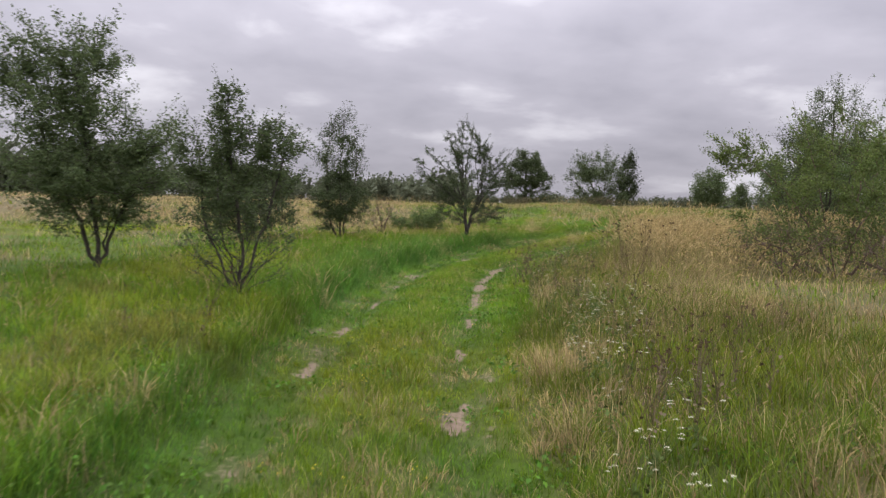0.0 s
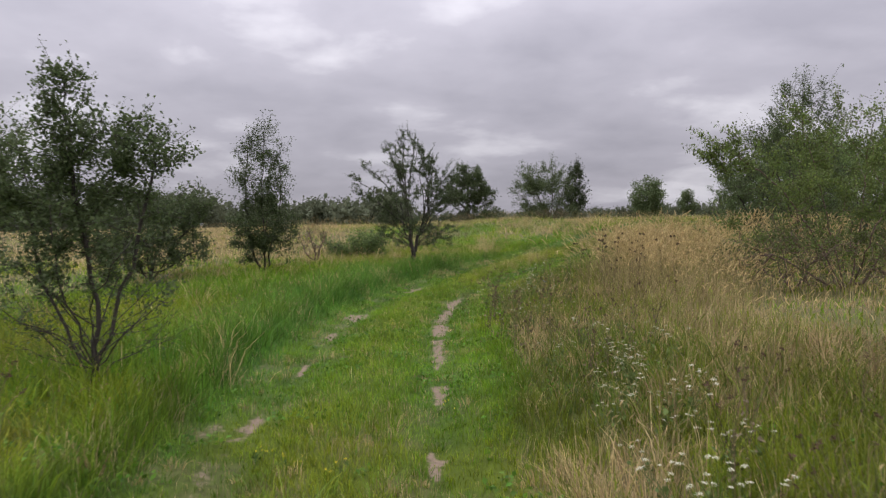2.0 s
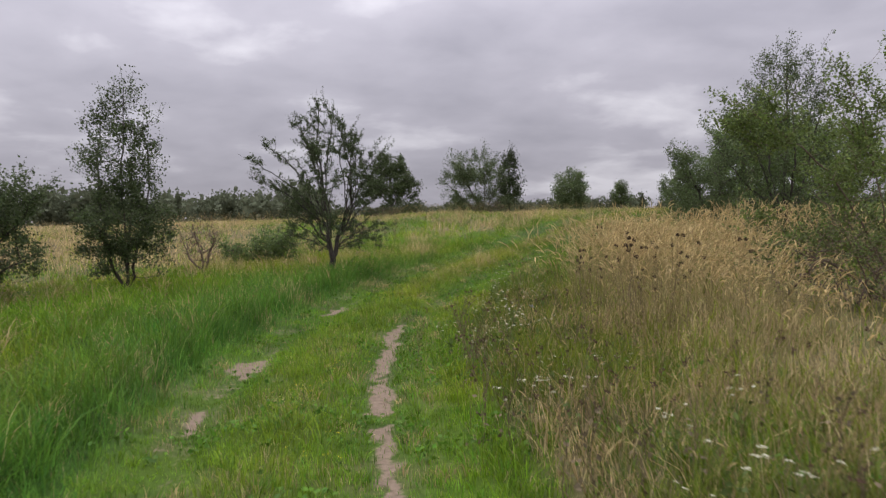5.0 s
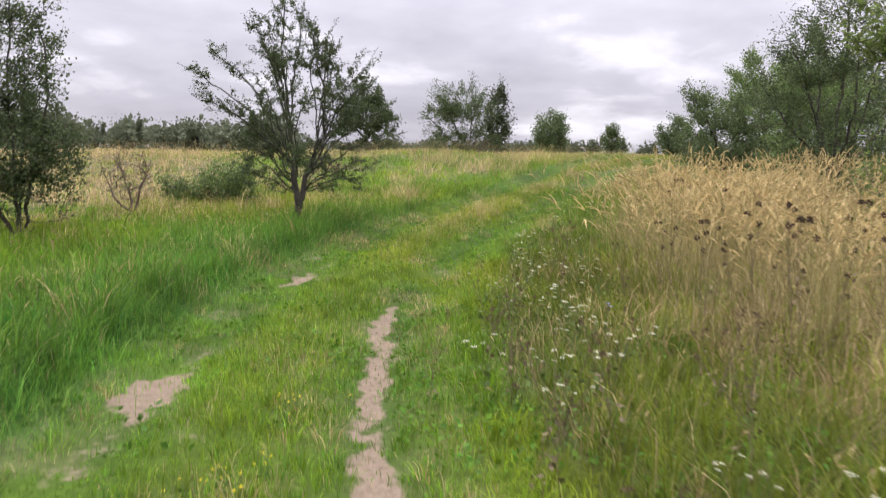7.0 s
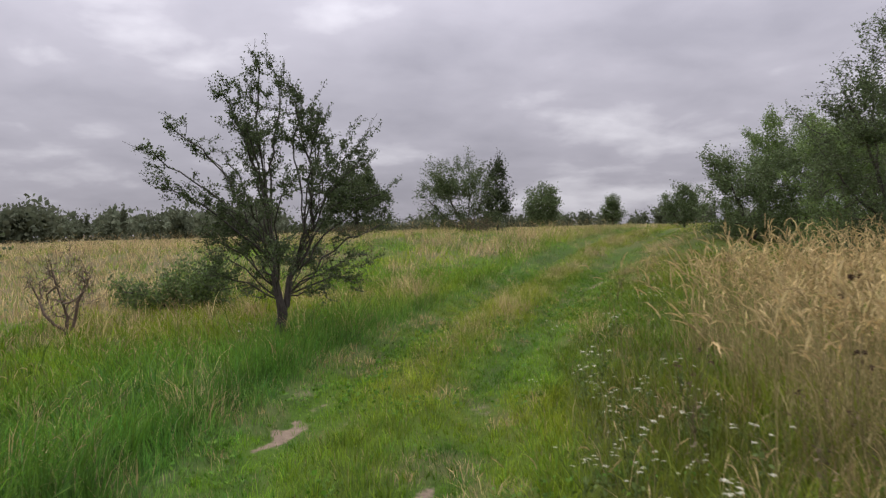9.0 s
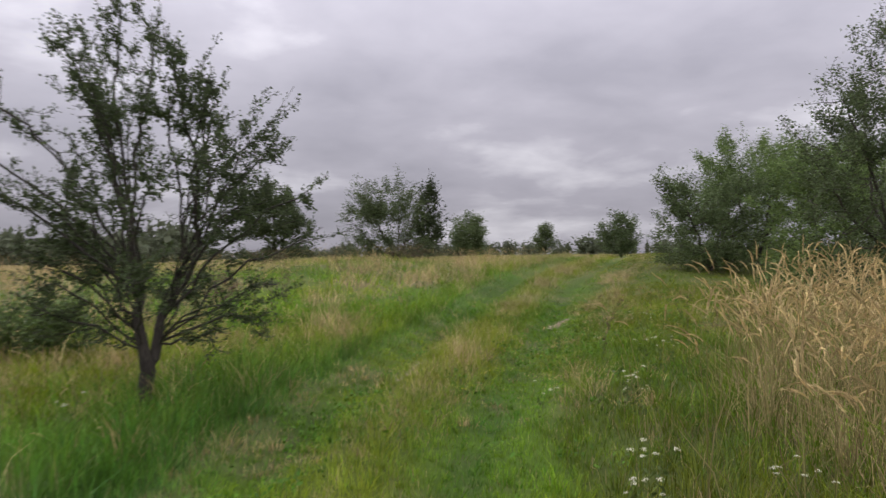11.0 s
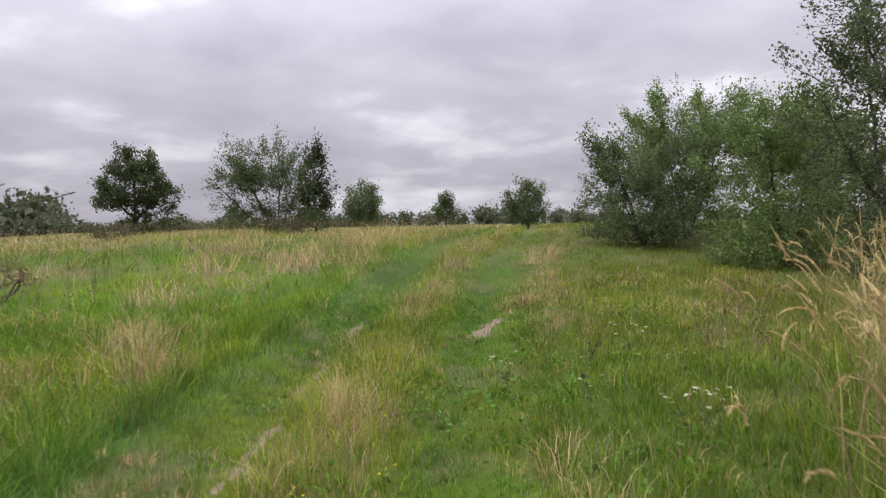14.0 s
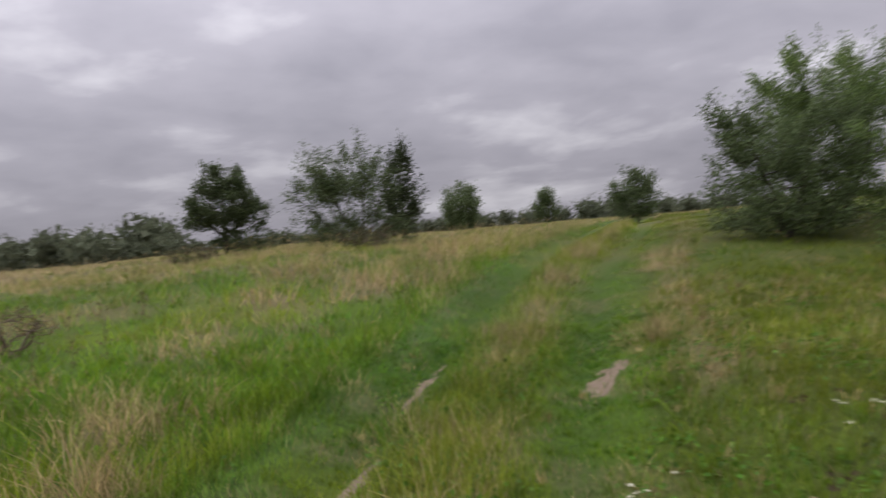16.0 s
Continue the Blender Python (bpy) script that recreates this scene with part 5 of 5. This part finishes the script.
daisies = [flower_plant("yellow_flower", "small yellow hawkbit flowers in the track grass", "hawkbit", 70 + i, 0.1, 4, 0.007, YELLOW, (0.07, 0.12, 0.03), 0.006, 12, 0.13, leafy=4) for i in range(2)]
sow(daisies, [(-0.55, 3.9, 4), (-0.35, 5.0, 4), (-0.75, 5.9, 4), (-0.5, 7.4, 4), (0.4, 8.2, 1), (-0.1, 12.6, 5), (0.3, 13.6, 3), (0.1, 11.4, 3), (2.2, 19.4, 3), (2.7, 20.3, 3), (3.4, 21.2, 4), (3.9, 22.2, 2)], 0.22)
carrots = [flower_plant("dead_wild_carrot", "dead brown wild carrot with dark curled seed heads", "wild carrot", 80 + i, 0.95, 2 + i, 0.018, DEADBROWN, (0.15, 0.115, 0.065), 0.016, 26, 0.12, dome=True, leafy=6) for i in range(2)]
sow(carrots, [(3.15, 13.5, 6), (3.5, 14.3, 5), (3.3, 12.6, 4), (3.9, 13.6, 5), (3.8, 15.4, 3), (3.0, 14.8, 2)], 0.45)
weeds = [flower_plant("dead_weed", "dry brown branching weed with small dark seed heads", "weed", 90 + i, 0.62, 7, 0.013, DEADBROWN * 1.6, (0.14, 0.11, 0.065), 0.014, 12, 0.2, dome=True, leafy=16) for i in range(2)]
sow(weeds, [(1.4, 4.4, 7), (1.75, 5.2, 7), (1.3, 6.0, 3), (1.75, 8.6, 3), (1.6, 9.8, 4), (1.45, 10.8, 4), (1.7, 12.4, 4), (1.5, 13.4, 3), (2.2, 12.6, 2), (2.1, 14.2, 1), (2.6, 15.5, 2), (2.5, 9.6, 3), (3.2, 7.6, 2), (7.5, 22.6, 3), (6.5, 21.5, 1), (2.6, 27.6, 3), (0.5, 26.0, 2), (5.4, 21.4, 1), (-2.2, 6.6, 2), (5.0, 31.8, 2), (3.2, 30.0, 2)], 0.3)
chicory = flower_plant("chicory", "pale blue chicory flower in the verge", "chicory", 99, 0.5, 2, 0.022, BLUE, (0.09, 0.12, 0.04), 0.02, 12, 0.05)
sow([chicory], [(2.35, 14.1, 1)], 0.01)
